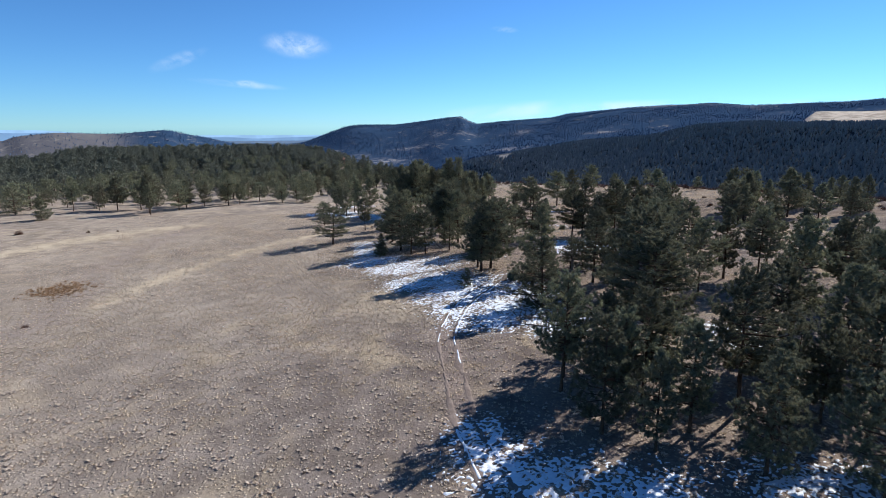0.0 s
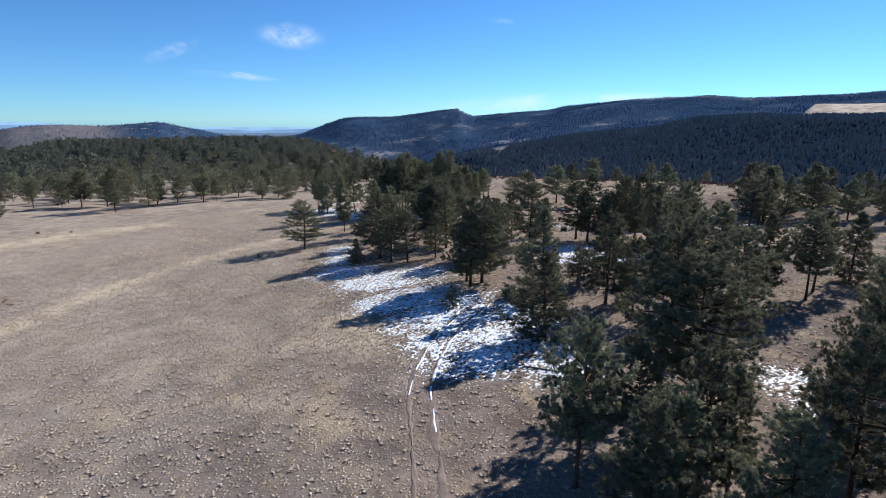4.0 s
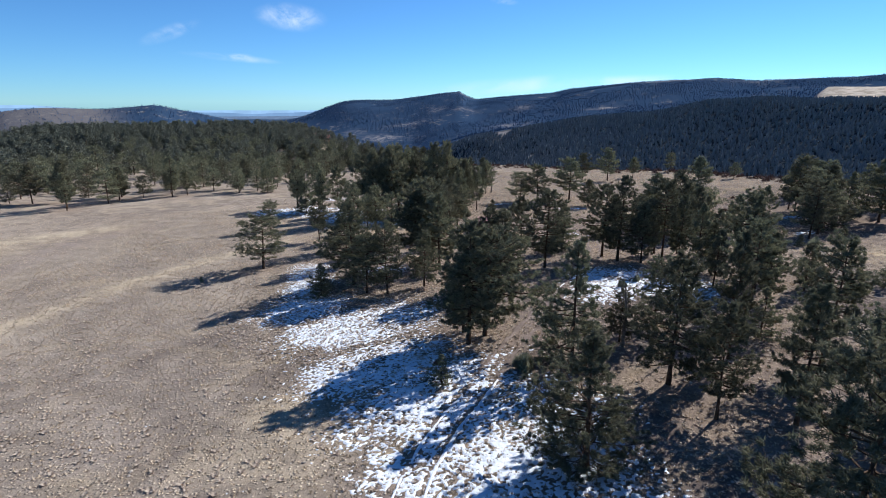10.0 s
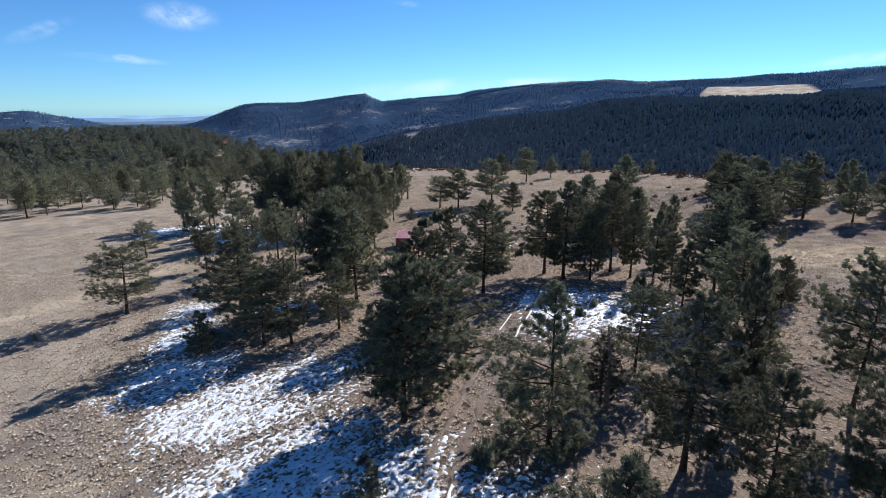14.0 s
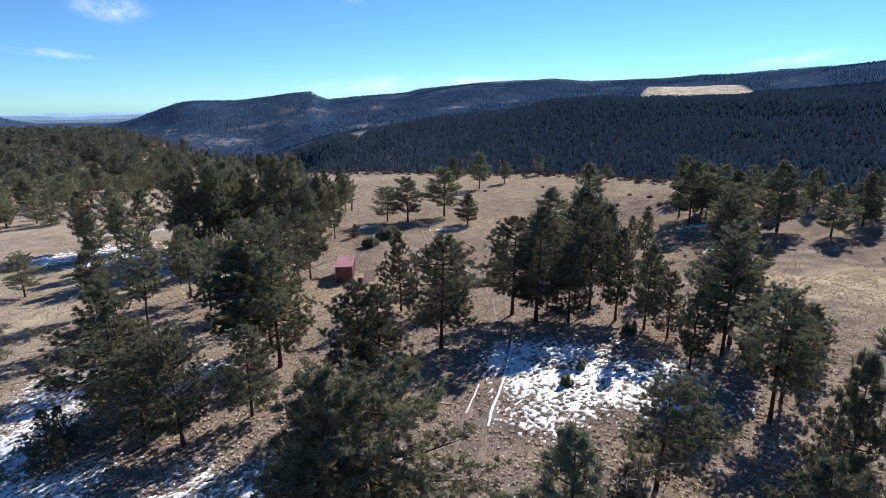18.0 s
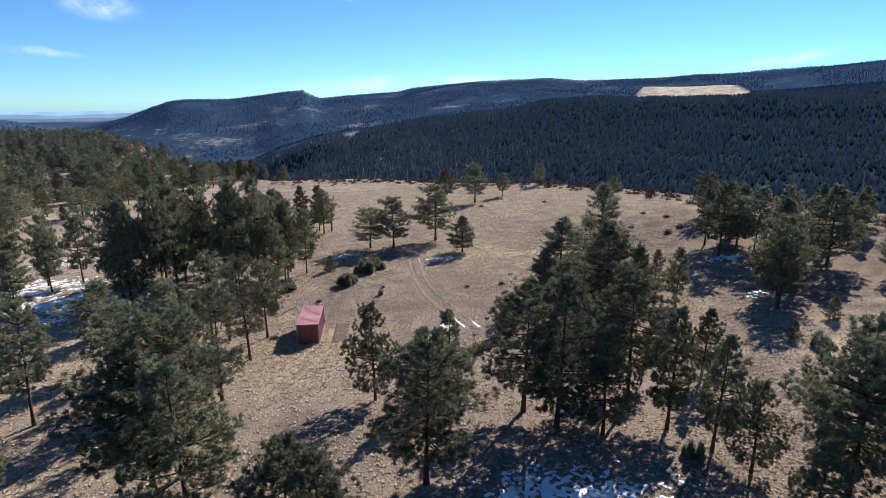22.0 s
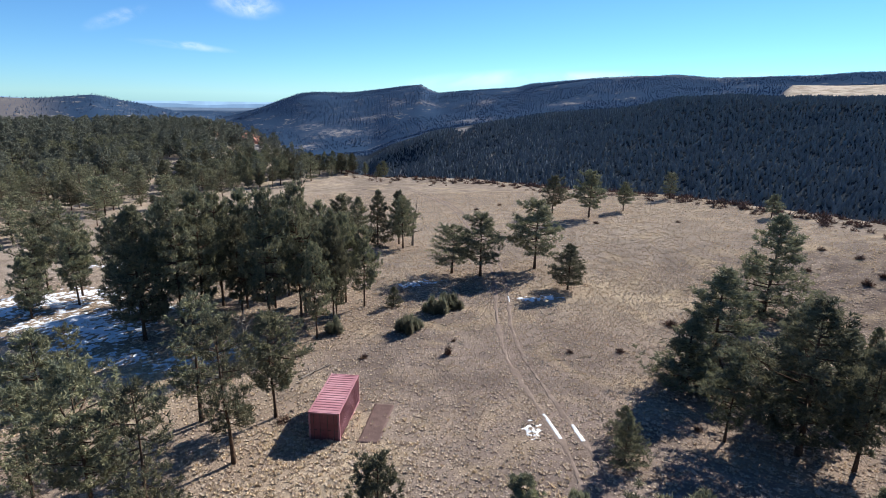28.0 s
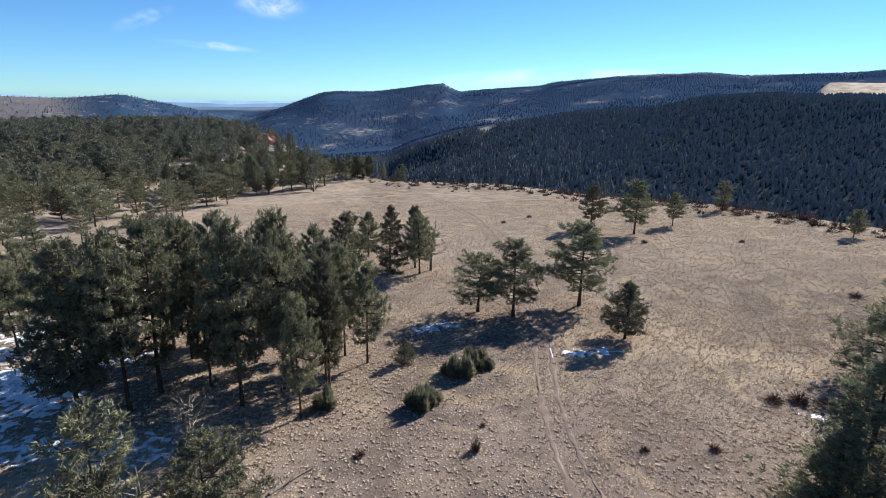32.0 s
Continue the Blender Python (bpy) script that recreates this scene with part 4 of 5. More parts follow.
def rut_snow(y0, y1, off, wide, seed):
    sel = np.where((LINE[:, 1] > y0) & (LINE[:, 1] < y1))[0]
    strip("rut_snow", LINE[sel], LEFT[sel], off, wide, 0.055, SNOW, "strip of white snow left in a wheel rut", np.random.default_rng(seed), 0.55)["category"] = "snow"


for row in ((26, 29.5, -0.85, 0.22, 1), (30.3, 33, -0.85, 0.16, 13), (33.5, 54, -0.85, 0.34, 14), (31.5, 34, 0.85, 0.16, 12), (35.5, 42, 0.85, 0.22, 15), (43, 51, 0.85, 0.28, 2), (72.5, 86.5, -0.85, 0.30, 3), (74, 78, 0.95, 0.18, 4), (115.3, 119.6, 0.85, 0.45, 5),
            (114.8, 117.8, -0.85, 0.4, 6), (147.5, 150.5, -0.85, 0.28, 7), (9, 15, 0.85, 0.25, 9), (11, 13.5, -0.85, 0.2, 10)):
    rut_snow(*row)

# ---- the shipping container and the bare pad beside it ----
def box(bm, x0, y0, z0, x1, y1, z1):
    r = bmesh.ops.create_cube(bm, size=1)
    bmesh.ops.transform(bm, matrix=Matrix.Translation(((x0 + x1) / 2, (y0 + y1) / 2, (z0 + z1) / 2)) @ Matrix.Diagonal((x1 - x0, y1 - y0, z1 - z0, 1)), verts=r["verts"])


def corrugated(n, length, high, depth, axis):
    """A ribbed sheet with n ribs, in a plane along the given axis."""
    bm = bmesh.new()
    prof = []
    for i in range(n):
        s = length / n
        for q, d in ((0, 0), (0.28, 0), (0.42, depth), (0.78, depth), (0.92, 0)):
            prof.append(((i + q) * s, d))
    prof.append((length, 0))
    rows = []
    for u, d in prof:
        if axis == "side":
            rows.append((bm.verts.new((d, u, 0)), bm.verts.new((d, u, high))))
        elif axis == "end":
            rows.append((bm.verts.new((u, d, 0)), bm.verts.new((u, d, high))))
        else:
            rows.append((bm.verts.new((0, u, d)), bm.verts.new((high, u, d))))
    for a, b in zip(rows, rows[1:]):
        bm.faces.new((a[0], b[0], b[1], a[1]))
    bmesh.ops.solidify(bm, geom=bm.faces[:], thickness=0.01)
    bmesh.ops.recalc_face_normals(bm, faces=bm.faces[:])
    return bm


def make_paint(name, low, high):
    m, nt, b = material(name, 0.55, 0.0, 0.35)
    wear, fade = noise_of(nt, 2.5, 6, 0.7), noise_of(nt, 0.5, 3)
    col = blend(nt, span(nt, fade, 0.3, 0.7), low, high)
    col = blend(nt, calc(nt, "MULTIPLY", span(nt, wear, 0.60, 0.75), 0.6), col, (0.17, 0.085, 0.065))
    nt.links.new(col, b.inputs["Base Color"])
    put(nt, span(nt, wear, 0.3, 0.7, 0.45, 0.75), b.inputs["Roughness"])
    relief(nt, b, noise_of(nt, 9.0, 3), 0.15, 0.01)
    return m


def container():
    paint = make_paint("faded_red_container_paint", (0.33, 0.142, 0.165), (0.43, 0.222, 0.248))
    # the door red is darkened to stand in for shade on this end
    shaded_door_paint = make_paint("shade_darkened_door_paint", (0.155, 0.045, 0.050), (0.215, 0.072, 0.078))
    dark = make_plain("dark_steel", (0.05, 0.045, 0.045), (0.10, 0.085, 0.08), 4.0, 0.6)
    root = tagged(new("shipping_container"), "faded red steel shipping container standing on dry grass", "container")
    L, W, H = 6.06, 2.44, 2.59
    p = part("side_wall", corrugated(21, L - 0.24, H - 0.28, 0.04, "side"), paint, root, "ribbed faded red side wall")
    p.location = (W - 0.07, 0.12, 0.16)
    p = part("side_wall", corrugated(21, L - 0.24, H - 0.28, -0.04, "side"), paint, root, "ribbed faded red side wall")
    p.location = (0.07, 0.12, 0.16)
    p = part("back_wall", corrugated(8, W - 0.24, H - 0.28, 0.04, "end"), paint, root)
    p.location = (0.12, L - 0.07, 0.16)
    bm = bmesh.new()
    box(bm, 0.09, 0.10, H - 0.06, W - 0.09, L - 0.10, H - 0.035)
    roof = part("roof", bm, paint, root, "sun-faded pink roof")
    for i in range(17):
        bm = bmesh.new()
        y = 0.22 + i * (L - 0.44) / 16
        box(bm, 0.11, y - 0.085, H - 0.037, W - 0.11, y + 0.085, H - 0.012)
        bmesh.ops.bevel(bm, geom=bm.edges[:], offset=0.008, segments=1, affect="EDGES")
        part("roof_rib", bm, paint, roof)
    bm = bmesh.new()
    box(bm, 0.06, 0.06, 0.10, W - 0.06, L - 0.06, 0.15)
    part("floor_pan", bm, dark, root)
    for x in (0, W - 0.13):
        for y in (0, L - 0.13):
            bm = bmesh.new()
            box(bm, x, y, 0, x + 0.13, y + 0.13, H)
            part("corner_post", bm, paint, root)
            for z in (-0.002, H - 0.116):
                bm = bmesh.new()
                box(bm, x - 0.004, y - 0.004, z, x + 0.134, y + 0.134, z + 0.12)
                part("corner_casting", bm, paint, root)
    for x in (0.0, W - 0.10):
        for z in (0.02, H - 0.11):
            bm = bmesh.new()
            box(bm, x, 0.135, z, x + 0.10, L - 0.135, z + 0.10)
            part("side_rail", bm, paint, root)
    for y in (0.005, L - 0.105):
        for z in (0.02, H - 0.11):
            bm = bmesh.new()
            box(bm, 0.135, y, z, W - 0.135, y + 0.10, z + 0.10)
            part("end_rail", bm, paint, root)
    for k in (0, 1):
        x0 = 0.135 + k * (W / 2 - 0.13)
        bm = bmesh.new()
        box(bm, x0, 0.03, 0.125, x0 + W / 2 - 0.145, 0.08, H - 0.115)
        for z in (0.55, 1.05, 1.55, 2.05):
            box(bm, x0 + 0.05, 0.018, z - 0.10, x0 + W / 2 - 0.20, 0.032, z + 0.10)
        door = part("door", bm, shaded_door_paint, root, "red steel end door, darkened in its colour for shade")
        for u in (0.28, 0.78):
            bm = bmesh.new()
            r = bmesh.ops.create_cone(bm, cap_ends=True, segments=8, radius1=0.018, radius2=0.018, depth=H - 0.3)
            bmesh.ops.translate(bm, verts=r["verts"], vec=(x0 + u, -0.005, H / 2))
            part("locking_bar", bm, dark, door)
            bm = bmesh.new()
            box(bm, x0 + u - 0.02, -0.04, 1.08, x0 + u + 0.26, -0.02, 1.12)
            part("handle", bm, dark, door)
        for z in (0.35, 1.0, 1.65, 2.25):
            bm = bmesh.new()
            hx = 0.13 if k == 0 else W - 0.19
            box(bm, hx, -0.012, z, hx + 0.06, 0.03, z + 0.12)
            part("hinge", bm, dark, door)
    z = min(float(height(px, py)) for px, py in ((5.3, 115.9), (7.7, 115.6), (6.0, 122), (8.4, 121.6)))
    root.matrix_basis = Matrix.Translation((5.22, 115.9, z + 0.03)) @ Matrix.Rotation(radians(-6.5), 4, "Z")


container()


def earth_pad():
    """A scraped rectangle of bare earth, its surface following the ground."""
    u, v = np.meshgrid(np.linspace(0, 1, 14), np.linspace(0, 1, 40), indexing="ij")
    r2 = np.random.default_rng(8)
    x = 8.9 + 1.85 * u + 0.75 * v + r2.normal(0, 0.03, u.shape)
    y = 115.3 + 6.0 * v - 0.25 * u + r2.normal(0, 0.03, u.shape)
    rim = np.minimum(np.minimum(u, 1 - u) * 1.9, np.minimum(v, 1 - v) * 6)
    z = height(x, y) + 0.07 - 0.14 * (rim < 0.01) + r2.normal(0, 0.006, u.shape)
    i, j = np.meshgrid(np.arange(13), np.arange(39), indexing="ij")
    f = np.stack([i * 40 + j, (i + 1) * 40 + j, (i + 1) * 40 + j + 1, i * 40 + j + 1], -1).reshape(-1, 4)
    mat = make_plain("bare_earth", (0.098, 0.066, 0.060), (0.140, 0.096, 0.086), 0.8, 0.95, 6.0, 0.02)
    tagged(new("earth_pad", mesh_of("earth_pad", np.stack([x, y, z], -1).reshape(-1, 3), f, mat, True)),
           "rectangle of bare reddish earth beside the container", "bare earth", kind="structure")


earth_pad()

# ---- tufts of dry grass ----
def tufts(name, label, n, x0, x1, y0, y1, tall, wide, seed, keep, mat=STRAW, blades=6, lift=-0.02):
    """Bunch grass: ragged blades leaning out from each root."""
    rng = np.random.default_rng(seed)
    x, y = rng.uniform(x0, x1, n), rng.uniform(y0, y1, n)
    ok = rng.uniform(0, 1, n) < keep(x, y)
    x, y = x[ok], y[ok]
    m = len(x)
    s = rng.uniform(0.5, 1.5, (m, 1))
    w = np.arange(blades) * 2 * np.pi / blades + rng.uniform(0, 6.28, (m, 1)) + rng.normal(0, 0.3, (m, blades))
    out = wide * s * rng.uniform(0.5, 1.4, (m, blades))
    up = tall * s * rng.uniform(0.6, 1.2, (m, blades))
    base = np.stack([x, y, height(x, y) + lift], 1)[:, None, :]
    cx, cy, half = np.cos(w), np.sin(w), wide * 0.42 * s
    root = base + np.stack([cx * 0.2 * out, cy * 0.2 * out, 0 * w], -1)
    side = np.stack([-cy * half, cx * half, 0 * w], -1)
    tip = base + np.stack([cx * out, cy * out, up], -1)
    v = np.stack([root - side, root + side, tip], 2).reshape(-1, 3)
    return tagged(new(name, mesh_of(name, v, np.arange(len(v)).reshape(-1, 3), mat)), label, "grass", kind="stuff")


def off_track(x, y):
    tx = np.interp(y, LINE[:, 1], LINE[:, 0])
    return np.abs(np.abs(x - tx) - 0.85) > 0.24


fade = lambda x, y: smooth(-115, -60, x) * (1 - smooth(60, 90, x))
meadow = lambda x, y: off_track(x, y) * (1 - (abs(x - 10.2) < 1.5) * (abs(y - 118.3) < 3.3)) * fade(x, y) * (0.60 + 0.40 * ripple(x, y, 9, 1))
tufts("grass_tufts", "dry straw-coloured bunch grass on the meadow", 210000, -115, 75, 4, 150, 0.09, 0.13, 1, meadow, blades=4)
clumped = lambda x, y: 0.55 * meadow(x, y) * (1 - 0.8 * np.maximum(bump(x, y, 20, 70, 9), bump(x, y, 24, 90, 6)))
tufts("grass_mounds", "pale rounded mounds of bunch grass on the meadow", 60000, -60, 75, 4, 165, 0.065, 0.19, 6, clumped, PALE_STRAW, blades=10, lift=0.025)
tufts("grass_mounds", "small pale mounds of bunch grass round the container and track", 42000, -22, 62, 58, 165, 0.08, 0.15, 7, meadow, PALE_STRAW, blades=8, lift=0.025)
tufts("grass_tufts", "rusty brown grass in a shallow hollow", 2600, -68, -53, 50, 64, 0.16, 0.2, 8, lambda x, y: np.minimum(1, 1.4 * bump(x, y, -60.5, 57, 2.2)), RUST_GRASS)
tufts("grass_tufts", "pale dry grass on the far meadow", 40000, -60, 95, 150, 262, 0.15, 0.22, 2, lambda x, y: off_track(x, y) * smooth(-60, -20, x), blades=4)
tufts("grass_tufts", "tall golden grass beside the container and under the pines", 16000, -25, 26, 104, 146, 0.17, 0.15, 3,
      lambda x, y: 0.9 * np.maximum(np.maximum(bump(x, y, 4, 112, 5), bump(x, y, 22, 107, 3)), np.maximum(bump(x, y, -8, 139, 4), bump(x, y, -15, 125, 7))))
tufts("grass_tufts", "dry grass poking through the old snow", 60000, -24, 36, 34, 94, 0.085, 0.12, 4,
      lambda x, y: np.minimum(1, bump(x, y, -16, 79, 6) + bump(x, y, -5, 62, 6) + bump(x, y, 3, 49, 6) + bump(x, y, 9, 44, 6) + bump(x, y, 24, 77, 6)), DEAD_GRASS, blades=5)


# ---- shrubs ----
def shrub_shape(rng, h, wide, n, thin, flat=0.5):
    """Twigs or sprays rising from a low crown, as triangles."""
    d = rng.normal(0, 1, (n, 3)) * np.array([1, 1, flat])
    d[:, 2] = abs(d[:, 2]) + 0.15
    d /= np.linalg.norm(d, axis=1)[:, None]
    reach = rng.uniform(0.35, 1.0, (n, 1))
    tip = d * reach * np.array([wide / 2, wide / 2, h])
    root = tip * rng.uniform(0.2, 0.75, (n, 1))
    side = np.cross(d, rng.normal(0, 1, (n, 3)))
    side /= np.linalg.norm(side, axis=1)[:, None] + 1e-9
    tri = np.stack([root - side * thin, root + side * thin, tip + rng.normal(0, 0.04, (n, 3))], 1).reshape(-1, 3)
    tri[:, 2] = np.maximum(tri[:, 2], -0.05)
    return tri, np.arange(len(tri)).reshape(-1, 3)


rng = np.random.default_rng(31)
TWIG_SHRUB = [mesh_of("twig_crown", *shrub_shape(rng, 1.0, 1.6, 420, 0.018), TWIGS) for _ in range(3)]
STEM = mesh_of("stem", *tube([(0, 0, -0.1), (0.02, 0.01, 0.25), (0.05, 0.02, 0.5)], [0.05, 0.035, 0.02], 5), BARK)
JUNIPER = make_needles("juniper_green", (0.105, 0.116, 0.082), (0.220, 0.224, 0.156), (0.270, 0.256, 0.176), 0.35)


def lobed(rng):
    """A juniper's foliage: several uneven lobes."""
    lobes = []
    for i in range(6):
        v, f = shrub_shape(rng, rng.uniform(0.5, 1.0), rng.uniform(0.6, 0.95), 1000, 0.024, 0.8)
        w = i * 1.05 + rng.uniform(-0.3, 0.3)
        d = rng.uniform(0.15, 0.5)
        lobes.append((v + np.array([d * math.cos(w), d * math.sin(w), rng.uniform(-0.02, 0.1)]), f))
    return joined(lobes)


GREEN_SHRUB = [mesh_of("foliage", *lobed(rng), JUNIPER) for _ in range(3)]


def shrub(x, y, h, wide, green, label):
    base = tagged(new("shrub"), label, "shrub", "shrubs on the meadow")
    piece("stem", STEM, base)
    piece("foliage" if green else "twig_crown", (GREEN_SHRUB if green else TWIG_SHRUB)[int(rng.integers(0, 3))], base)
    base.matrix_basis = (Matrix.Translation((x, y, float(height(x, y)) - 0.03)) @ Matrix.Rotation(rng.uniform(0, 6.28), 4, "Z")
                         @ Matrix.Diagonal((wide / 1.5, wide / 1.5, h, 1)))


for x, y, h, w in ((11.7, 137.4, 2.6, 2.9), (12.5, 138.5, 2.0, 2.2), (15.1, 143.7, 3.0, 3.9), (17.0, 145.4, 2.6, 3.6), (3.3, 137.6, 2.2, 2.6), (56.5, 97.5, 2.2, 3.0), (43.3, 103.5, 1.9, 1.7), (24.0, 107.5, 1.6, 1.5),
                   (45.2, 71.8, 2.0, 2.0), (10.2, 84.5, 1.6, 1.8), (32.0, 84.0, 1.8, 1.8), (22.0, 76.0, 1.2, 1.2), (24.2, 78.2, 1.0, 1.1), (8.6, 55.0, 2.0, 2.0)):
    shrub(x, y, h, w, True, "grey-green juniper shrub on dry grass")
for x, y, h, w in ((16.3, 131.4, 2.0, 1.1),):
    shrub(x, y, h, w, False, "narrow rust-brown shrub standing alone on the meadow")
for x, y, h, w in ((43.5, 139.8, 1.2, 2.4), (45.8, 139.9, 1.4, 2.6), (47.9, 139.3, 1.1, 2.2), (34.8, 132.2, 0.9, 1.3), (29.3, 131.9, 0.8, 1.1), (17.0, 134.8, 0.6, 0.7),
                   (54.9, 91.0, 0.9, 1.3), (53.7, 87.7, 0.9, 1.1), (36, 116.8, 0.8, 1.0), (69, 197, 0.9, 1.6), (26, 223, 1.0, 1.7), (33, 230, 1.1, 1.9), (7.6, 130.4, 0.9, 1.1)) + (
                   (64, 144, 1.2, 1.9), (76, 151, 1.5, 2.2), (83, 162, 1.2, 2.0), (80, 153, 1.4, 2.2), (81, 168, 1.0, 2.0), (72, 158, 1.0, 1.8), (68, 165, 1.0, 2.2), (51, 198, 1.2, 1.6),
                   (-113, 111, 2.0, 2.6), (-97, 114.5, 0.9, 1.2), (-52, 40, 0.6, 1.2), (-90, 116, 0.7, 1.0), (1.5, 56.5, 0.8, 1.2), (2.5, 118.5, 0.8, 1.6)):
    shrub(x, y, h, w, False, "bare reddish-brown twiggy shrub on dry grass")

# brush along the rim, past counting
def rim_brush():
    rng = np.random.default_rng(33)
    az = rng.uniform(-12, 58, 520)
    r = np.interp(az, EDGE_AZ, EDGE_R) + rng.normal(4, 7, 520)
    x, y = CX + r * np.sin(np.radians(az)), CY + r * np.cos(np.radians(az))
    spots = np.stack([x, y, height(x, y) - 0.05], 1)
    shapes = [shrub_shape(rng, 1.0, 1.7, 90, 0.035) for _ in range(4)]
    scatter("rim_brush", "dark reddish brush growing along the meadow's rim", spots, rng.uniform(0.8, 2.4, 520), shapes, TWIGS, rng)


rim_brush()


# ---- dead trees and fallen wood ----
def bare_tree(name, label, x, y, h, seed, lean=(0.0, 0.0), limbs=16, turn=None):
    rng = np.random.default_rng(seed)
    base = tagged(new(name), label, "dead tree")
    top = np.array([lean[0] * h, lean[1] * h, h])
    pts = [top * t + np.array([0.04 * h * math.sin(5 * t + seed), 0.04 * h * math.cos(4 * t), 0]) * t for t in np.linspace(0, 1, 7)]
    v, f = tube(pts, [0.03 * h * (1 - 0.85 * t) + 0.01 for t in np.linspace(0, 1, 7)], 7)
    piece("trunk", mesh_of("trunk", v, f, DEADWOOD, True), base)
    for i in range(limbs):
        t = rng.uniform(0.25, 0.97)
        w = i * 2.4 + rng.uniform(-0.5, 0.5)
        p0 = top * t
        ln = h * 0.38 * (1.1 - 0.6 * t) * rng.uniform(0.5, 1.1)
        d = np.array([math.cos(w), math.sin(w), rng.uniform(0.0, 0.8)])
        p1, p2 = p0 + d * ln * 0.5, p0 + d * ln + np.array([0, 0, 0.15 * ln])
        bits = [tube([p0, p1, p2], [0.012 * h * (1 - 0.5 * t) + 0.008, 0.02, 0.006], 5)]
        for j in range(5):
            q = p0 + (p2 - p0) * rng.uniform(0.35, 0.95)
            e = q + (d + rng.normal(0, 0.55, 3)) * ln * 0.32
            bits.append(tube([q, (q + e) / 2 + rng.normal(0, 0.02, 3), e], [0.016, 0.011, 0.004], 3))
        v, f = joined(bits)
        piece("branch", mesh_of("branch", v, f, DEADWOOD, True), base)
    base.matrix_basis = Matrix.Translation((x, y, float(height(x, y)) - 0.1))


bare_tree("dead_tree", "bare grey dead tree with twisted twigs among the living pines", -3.7, 127.6, 6.5, 1, (0.05, 0.08), 28)
bare_tree("dead_tree", "leafless pale tree on the open meadow", -46.5, 183, 6.0, 2, (0.02, 0.0), 20)
bare_tree("dead_tree", "grey half-dead tree at the grove's edge", 10.6, 181, 8.5, 3, (0.06, 0.0), 22)
bare_tree("dead_tree", "dead grey snag beside the container's grove", -2.5, 119.5, 7.0, 4, (0.02, 0.03), 18)
bare_tree("dead_tree", "short broken grey snag on bare ground", 21.3, 57.2, 3.4, 5, (0.03, 0.0), 6)
bare_tree("dead_tree", "thin leafless grey tree by the snowy clearing", 17.5, 59.0, 6.0, 6, (0.0, 0.02), 14)


def fallen_log(label, x, y, length, turn, r, seed, stubs=7, reach=1.0):
    rng = np.random.default_rng(seed)
    base = tagged(new("fallen_log"), label, "log")
    v, f = tube([(t * length, 0.1 * math.sin(3 * t), r + 0.05) for t in np.linspace(0, 1, 6)], [r * (1 - 0.5 * t) for t in np.linspace(0, 1, 6)], 8)
    piece("trunk", mesh_of("trunk", v, f, DEADWOOD, True), base)
    for i in range(stubs):
        p = np.array([rng.uniform(0.2, 0.95) * length, 0, r])
        d = np.array([rng.uniform(-0.2, 0.7), rng.choice([-1, 1]) * rng.uniform(0.4, 1), rng.uniform(0.1, 0.9)]) * rng.uniform(0.4, 1.1) * reach
        v, f = tube([p, p + d * 0.5, p + d + np.array([0, 0, 0.1])], [0.05, 0.035, 0.01], 5)
        piece("branch", mesh_of("branch", v, f, DEADWOOD, True), base)
    z = min(float(height(x, y)), float(height(x + length * math.cos(turn), y + length * math.sin(turn))))
    base.matrix_basis = Matrix.Translation((x, y, z - 0.06)) @ Matrix.Rotation(turn, 4, "Z")


fallen_log("grey fallen log with a tangle of bare branches near the track", 14.5, 106.0, 4.9, -0.06, 0.17, 1, 34, 1.7)
fallen_log("pale fallen log on dry grass by the pines", 2.2, 126.0, 3.6, 0.9, 0.12, 2, 4)
fallen_log("dark fallen log lying across the snow", 22.6, 79.2, 2.0, -0.9, 0.12, 3, 3)
fallen_log("long grey fallen trunk under the pines", 8.5, 36.5, 5.0, -0.35, 0.09, 4, 10)
fallen_log("grey fallen trunk in the shade of pines", 15.8, 31.0, 4.0, 0.5, 0.13, 5, 8)


# ---- small stones ----
def stones():
    rng = np.random.default_rng(41)
    bm = bmesh.new()
    bmesh.ops.create_icosphere(bm, subdivisions=1, radius=0.5)
    v0 = np.array([v.co[:] for v in bm.verts])
    f0 = np.array([[v.index for v in f.verts] for f in bm.faces])
    bm.free()
    n = 2600
    x, y = rng.uniform(-25, 60, n), rng.uniform(8, 140, n)
    ok = off_track(x, y) & (rng.uniform(0, 1, n) < 0.25 + 0.75 * bump(x, y, 24, 70, 16))
    x, y = x[ok], y[ok]
    shapes = [(v0 * np.array([1, rng.uniform(0.6, 1), 0.55]) * rng.uniform(0.75, 1.2, (len(v0), 1)), f0) for _ in range(5)]
    spots = np.stack([x, y, height(x, y)], 1)
    scatter("stones", "small pale stones lying on the grass", spots, rng.uniform(0.08, 0.34, len(x)), shapes, STONE, rng)["category"] = "stones"


stones()


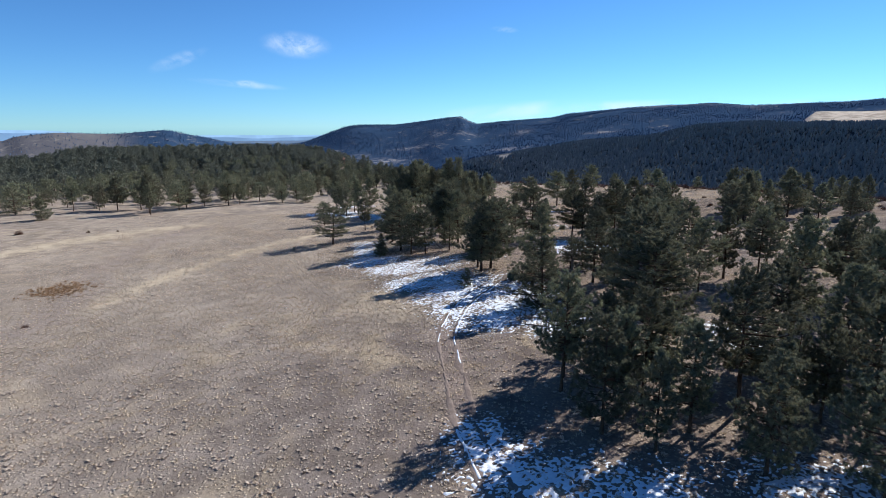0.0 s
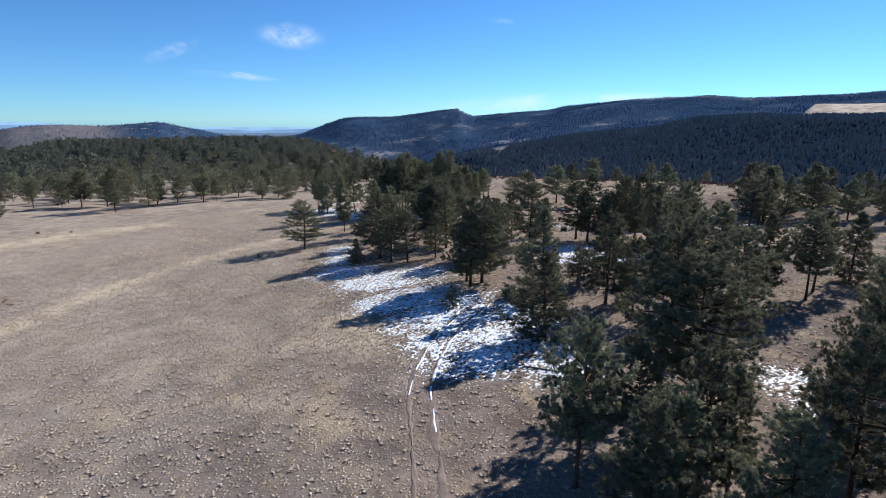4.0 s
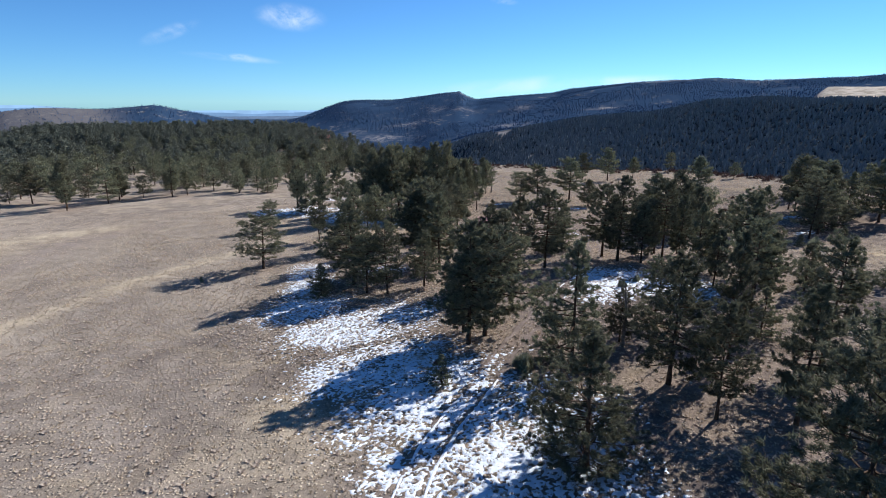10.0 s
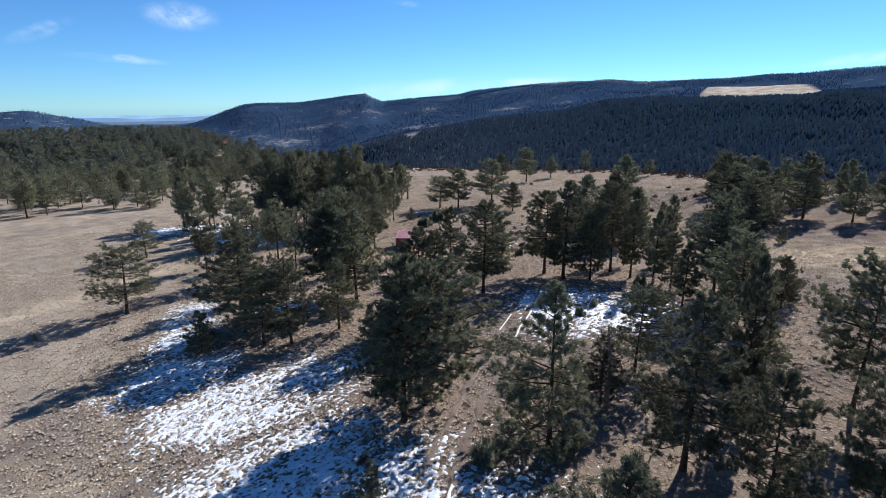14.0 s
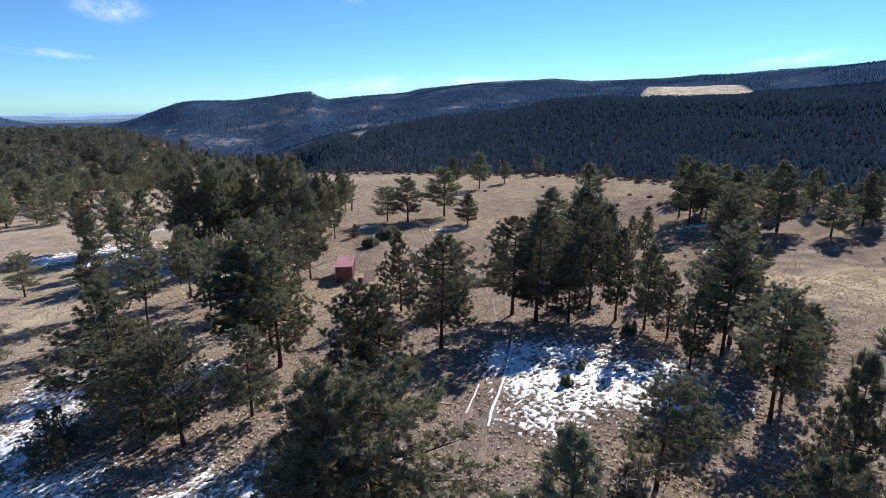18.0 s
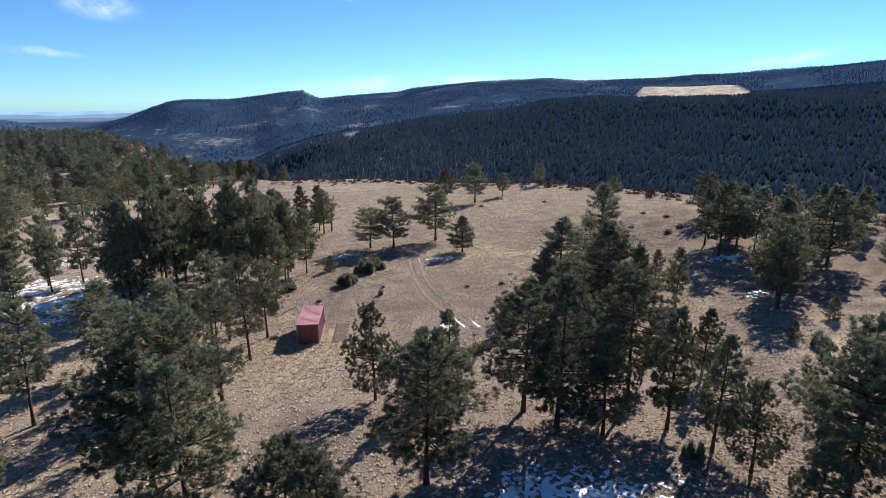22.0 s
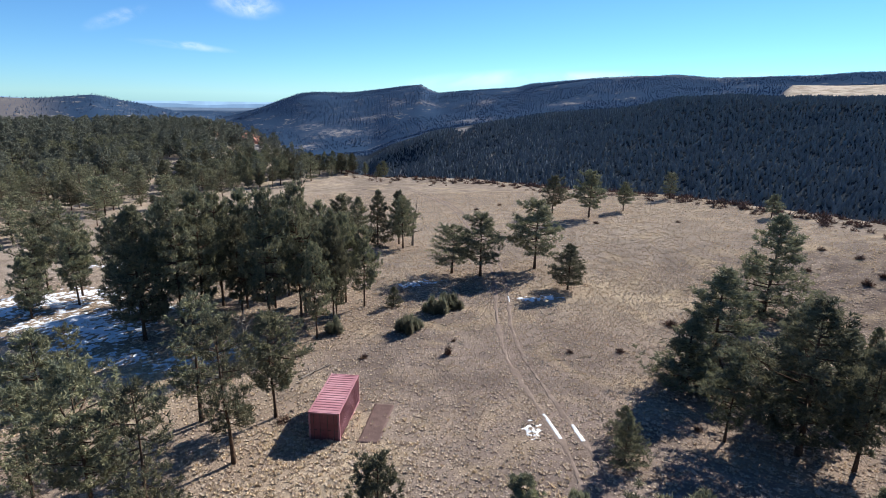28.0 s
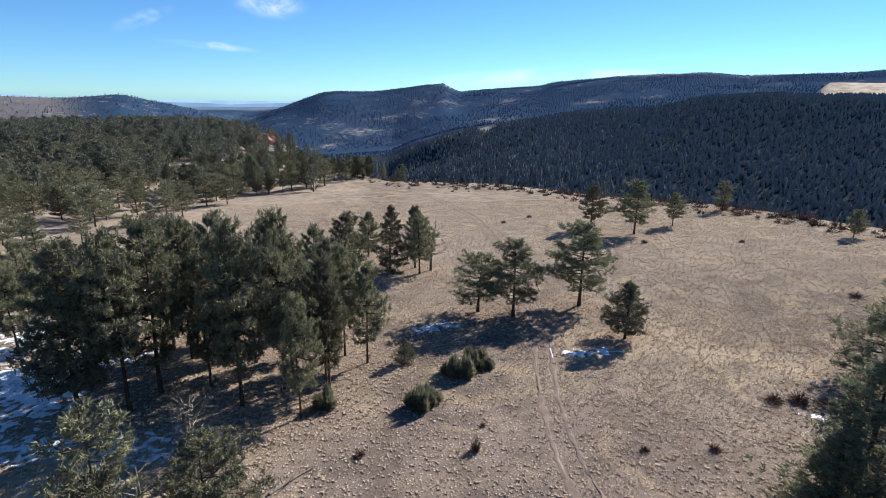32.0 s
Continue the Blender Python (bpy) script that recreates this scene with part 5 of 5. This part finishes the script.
# ---- the reddish outcrop on the hill's shoulder ----
def outcrop(x, y, label, col_a, col_b, n, spread, seed, big=1.0):
    rng = np.random.default_rng(seed)
    mat = make_plain("outcrop_stone", col_a, col_b, 0.4, 0.95, 1.5, 0.15)
    base = tagged(new("rock_outcrop"), label, "rock")
    base.location = (x, y, 0)
    for i in range(n):
        bm = bmesh.new()
        bmesh.ops.create_icosphere(bm, subdivisions=2, radius=1)
        for v in bm.verts:
            v.co *= 1 + 0.35 * noise.noise(v.co * 1.3 + Vector((i * 7.1, seed, 0)))
        dx, dy = rng.normal(0, spread, 2)
        s = rng.uniform(0.8, 2.2) * big
        bmesh.ops.transform(bm, matrix=Matrix.Translation((dx, dy, float(height(x + dx, y + dy)) + 0.2 * s)) @ Matrix.Diagonal((s * 1.6, s, s * 0.8, 1)), verts=bm.verts)
        part("boulder", bm, mat, base)


outcrop(-114, 458, "rust-red rock outcrop on the wooded shoulder", (0.22, 0.10, 0.075), (0.36, 0.18, 0.14), 22, 7.0, 1, 2.6)
outcrop(-125, 415, "pale grey boulders among the hill's pines", (0.24, 0.21, 0.19), (0.40, 0.36, 0.32), 14, 8.0, 2)
outcrop(-88, 425, "pale grey boulders on the open shoulder", (0.24, 0.21, 0.19), (0.40, 0.36, 0.32), 20, 11.0, 3, 1.6)

# ---- distance: glowing strips for plains on the horizon, and thin glowing clouds ----
def glowing(name, col, strength):
    m = bpy.data.materials.new(name)
    m.use_nodes = True
    nt = m.node_tree
    nt.nodes.remove(nt.nodes["Principled BSDF"])
    e = nt.nodes.new("ShaderNodeEmission")
    e.inputs["Color"].default_value, e.inputs["Strength"].default_value = (*col, 1), strength
    return m, nt, e


def far_plains():
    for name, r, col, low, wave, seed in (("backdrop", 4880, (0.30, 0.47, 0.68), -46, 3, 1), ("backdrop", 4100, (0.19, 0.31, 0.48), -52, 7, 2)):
        # the strip emits its own light, with blue haze put into the colour
        m, nt, e = glowing("glowing_haze_backdrop", col, 0.62)
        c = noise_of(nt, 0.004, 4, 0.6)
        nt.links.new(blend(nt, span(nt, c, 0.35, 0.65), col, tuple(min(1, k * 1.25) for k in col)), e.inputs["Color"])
        nt.links.new(e.outputs[0], nt.nodes["Material Output"].inputs["Surface"])
        a = np.radians(np.linspace(-75, 75, 240))
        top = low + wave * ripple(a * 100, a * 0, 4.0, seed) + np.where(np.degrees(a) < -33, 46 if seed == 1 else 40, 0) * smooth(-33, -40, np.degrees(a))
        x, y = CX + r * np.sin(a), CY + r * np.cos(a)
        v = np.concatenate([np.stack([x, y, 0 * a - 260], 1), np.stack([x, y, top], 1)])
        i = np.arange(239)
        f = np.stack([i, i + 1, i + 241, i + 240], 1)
        tagged(new(name, mesh_of(name, v, f, m)), "glowing strip for the plains on the far horizon, blue haze in its colour", "distance", kind="structure")


far_plains()


def cloud(x, y, z, wide, high, tilt, stretch, dense, seed):
    # emission stands in for sunlight on the cloud
    m, nt, e = glowing("glowing_thin_cloud", (0.86, 0.93, 1.0), 0.62)
    c = nt.nodes.new("ShaderNodeTexCoord")
    mp = nt.nodes.new("ShaderNodeMapping")
    mp.inputs["Location"].default_value = (seed * 3.7, seed, 0)
    mp.inputs["Scale"].default_value = (1.0, 1.0 / stretch, 1.0)
    nt.links.new(c.outputs["Generated"], mp.inputs["Vector"])
    n = node(nt, "ShaderNodeTexNoise", Scale=3.2, Detail=6.0, Roughness=0.62, Distortion=0.5)
    nt.links.new(mp.outputs[0], n.inputs["Vector"])
    dist = nt.nodes.new("ShaderNodeVectorMath")
    dist.operation = "DISTANCE"
    dist.inputs[1].default_value = (0.5, 0.5, 0.0)
    flat = nt.nodes.new("ShaderNodeVectorMath")
    flat.operation = "MULTIPLY"
    flat.inputs[1].default_value = (1.0, 1.0, 0.0)
    nt.links.new(c.outputs["Generated"], flat.inputs[0])
    nt.links.new(flat.outputs["Vector"], dist.inputs[0])
    fall = span(nt, dist.outputs["Value"], 0.08, 0.5, 1.0, 0.0)
    a = calc(nt, "MULTIPLY", calc(nt, "MULTIPLY", fall, span(nt, n.outputs["Fac"], 0.30, 0.75)), dense)
    clear = nt.nodes.new("ShaderNodeBsdfTransparent")
    mix = nt.nodes.new("ShaderNodeMixShader")
    nt.links.new(a, mix.inputs[0])
    nt.links.new(clear.outputs[0], mix.inputs[1])
    nt.links.new(e.outputs[0], mix.inputs[2])
    nt.links.new(mix.outputs[0], nt.nodes["Material Output"].inputs["Surface"])
    u, v = np.meshgrid(np.linspace(-0.5, 0.5, 9), np.linspace(-0.5, 0.5, 5), indexing="ij")
    verts = np.stack([u * wide, v * high, 0 * u], -1).reshape(-1, 3)
    i, j = np.meshgrid(np.arange(8), np.arange(4), indexing="ij")
    f = np.stack([i * 5 + j, (i + 1) * 5 + j, (i + 1) * 5 + j + 1, i * 5 + j + 1], -1).reshape(-1, 4)
    ob = tagged(new("cloud", mesh_of("cloud", verts, f, m)), "thin white wisp of cloud high in the sky", "cloud", kind="structure")
    ob.visible_shadow = False
    ob.matrix_world = look((x, y, z), (CX, CY, 24)) @ pose(0, 0, 0, 0, 0, tilt)


for row in ((-1364, 4398, 640, 600, 230, 3, 2.0, 0.62, 1), (-2149, 4084, 501, 520, 120, -22, 4.0, 0.35, 2), (-1787, 4272, 342, 800, 70, 4, 6.0, 0.40, 3),
            (-1740, 4280, 352, 260, 60, 0, 2.5, 0.3, 4), (371, 4634, 150, 1900, 170, -4, 8.0, 0.45, 5), (1064, 4525, 172, 1300, 120, -3, 8.0, 0.55, 6),
            (3123, 3426, 285, 900, 120, -8, 6.0, 0.45, 7), (253, 4583, 769, 260, 60, 5, 4.0, 0.2, 8), (2300, 4000, 170, 1400, 110, -4, 8.0, 0.3, 9)):
    cloud(*row)
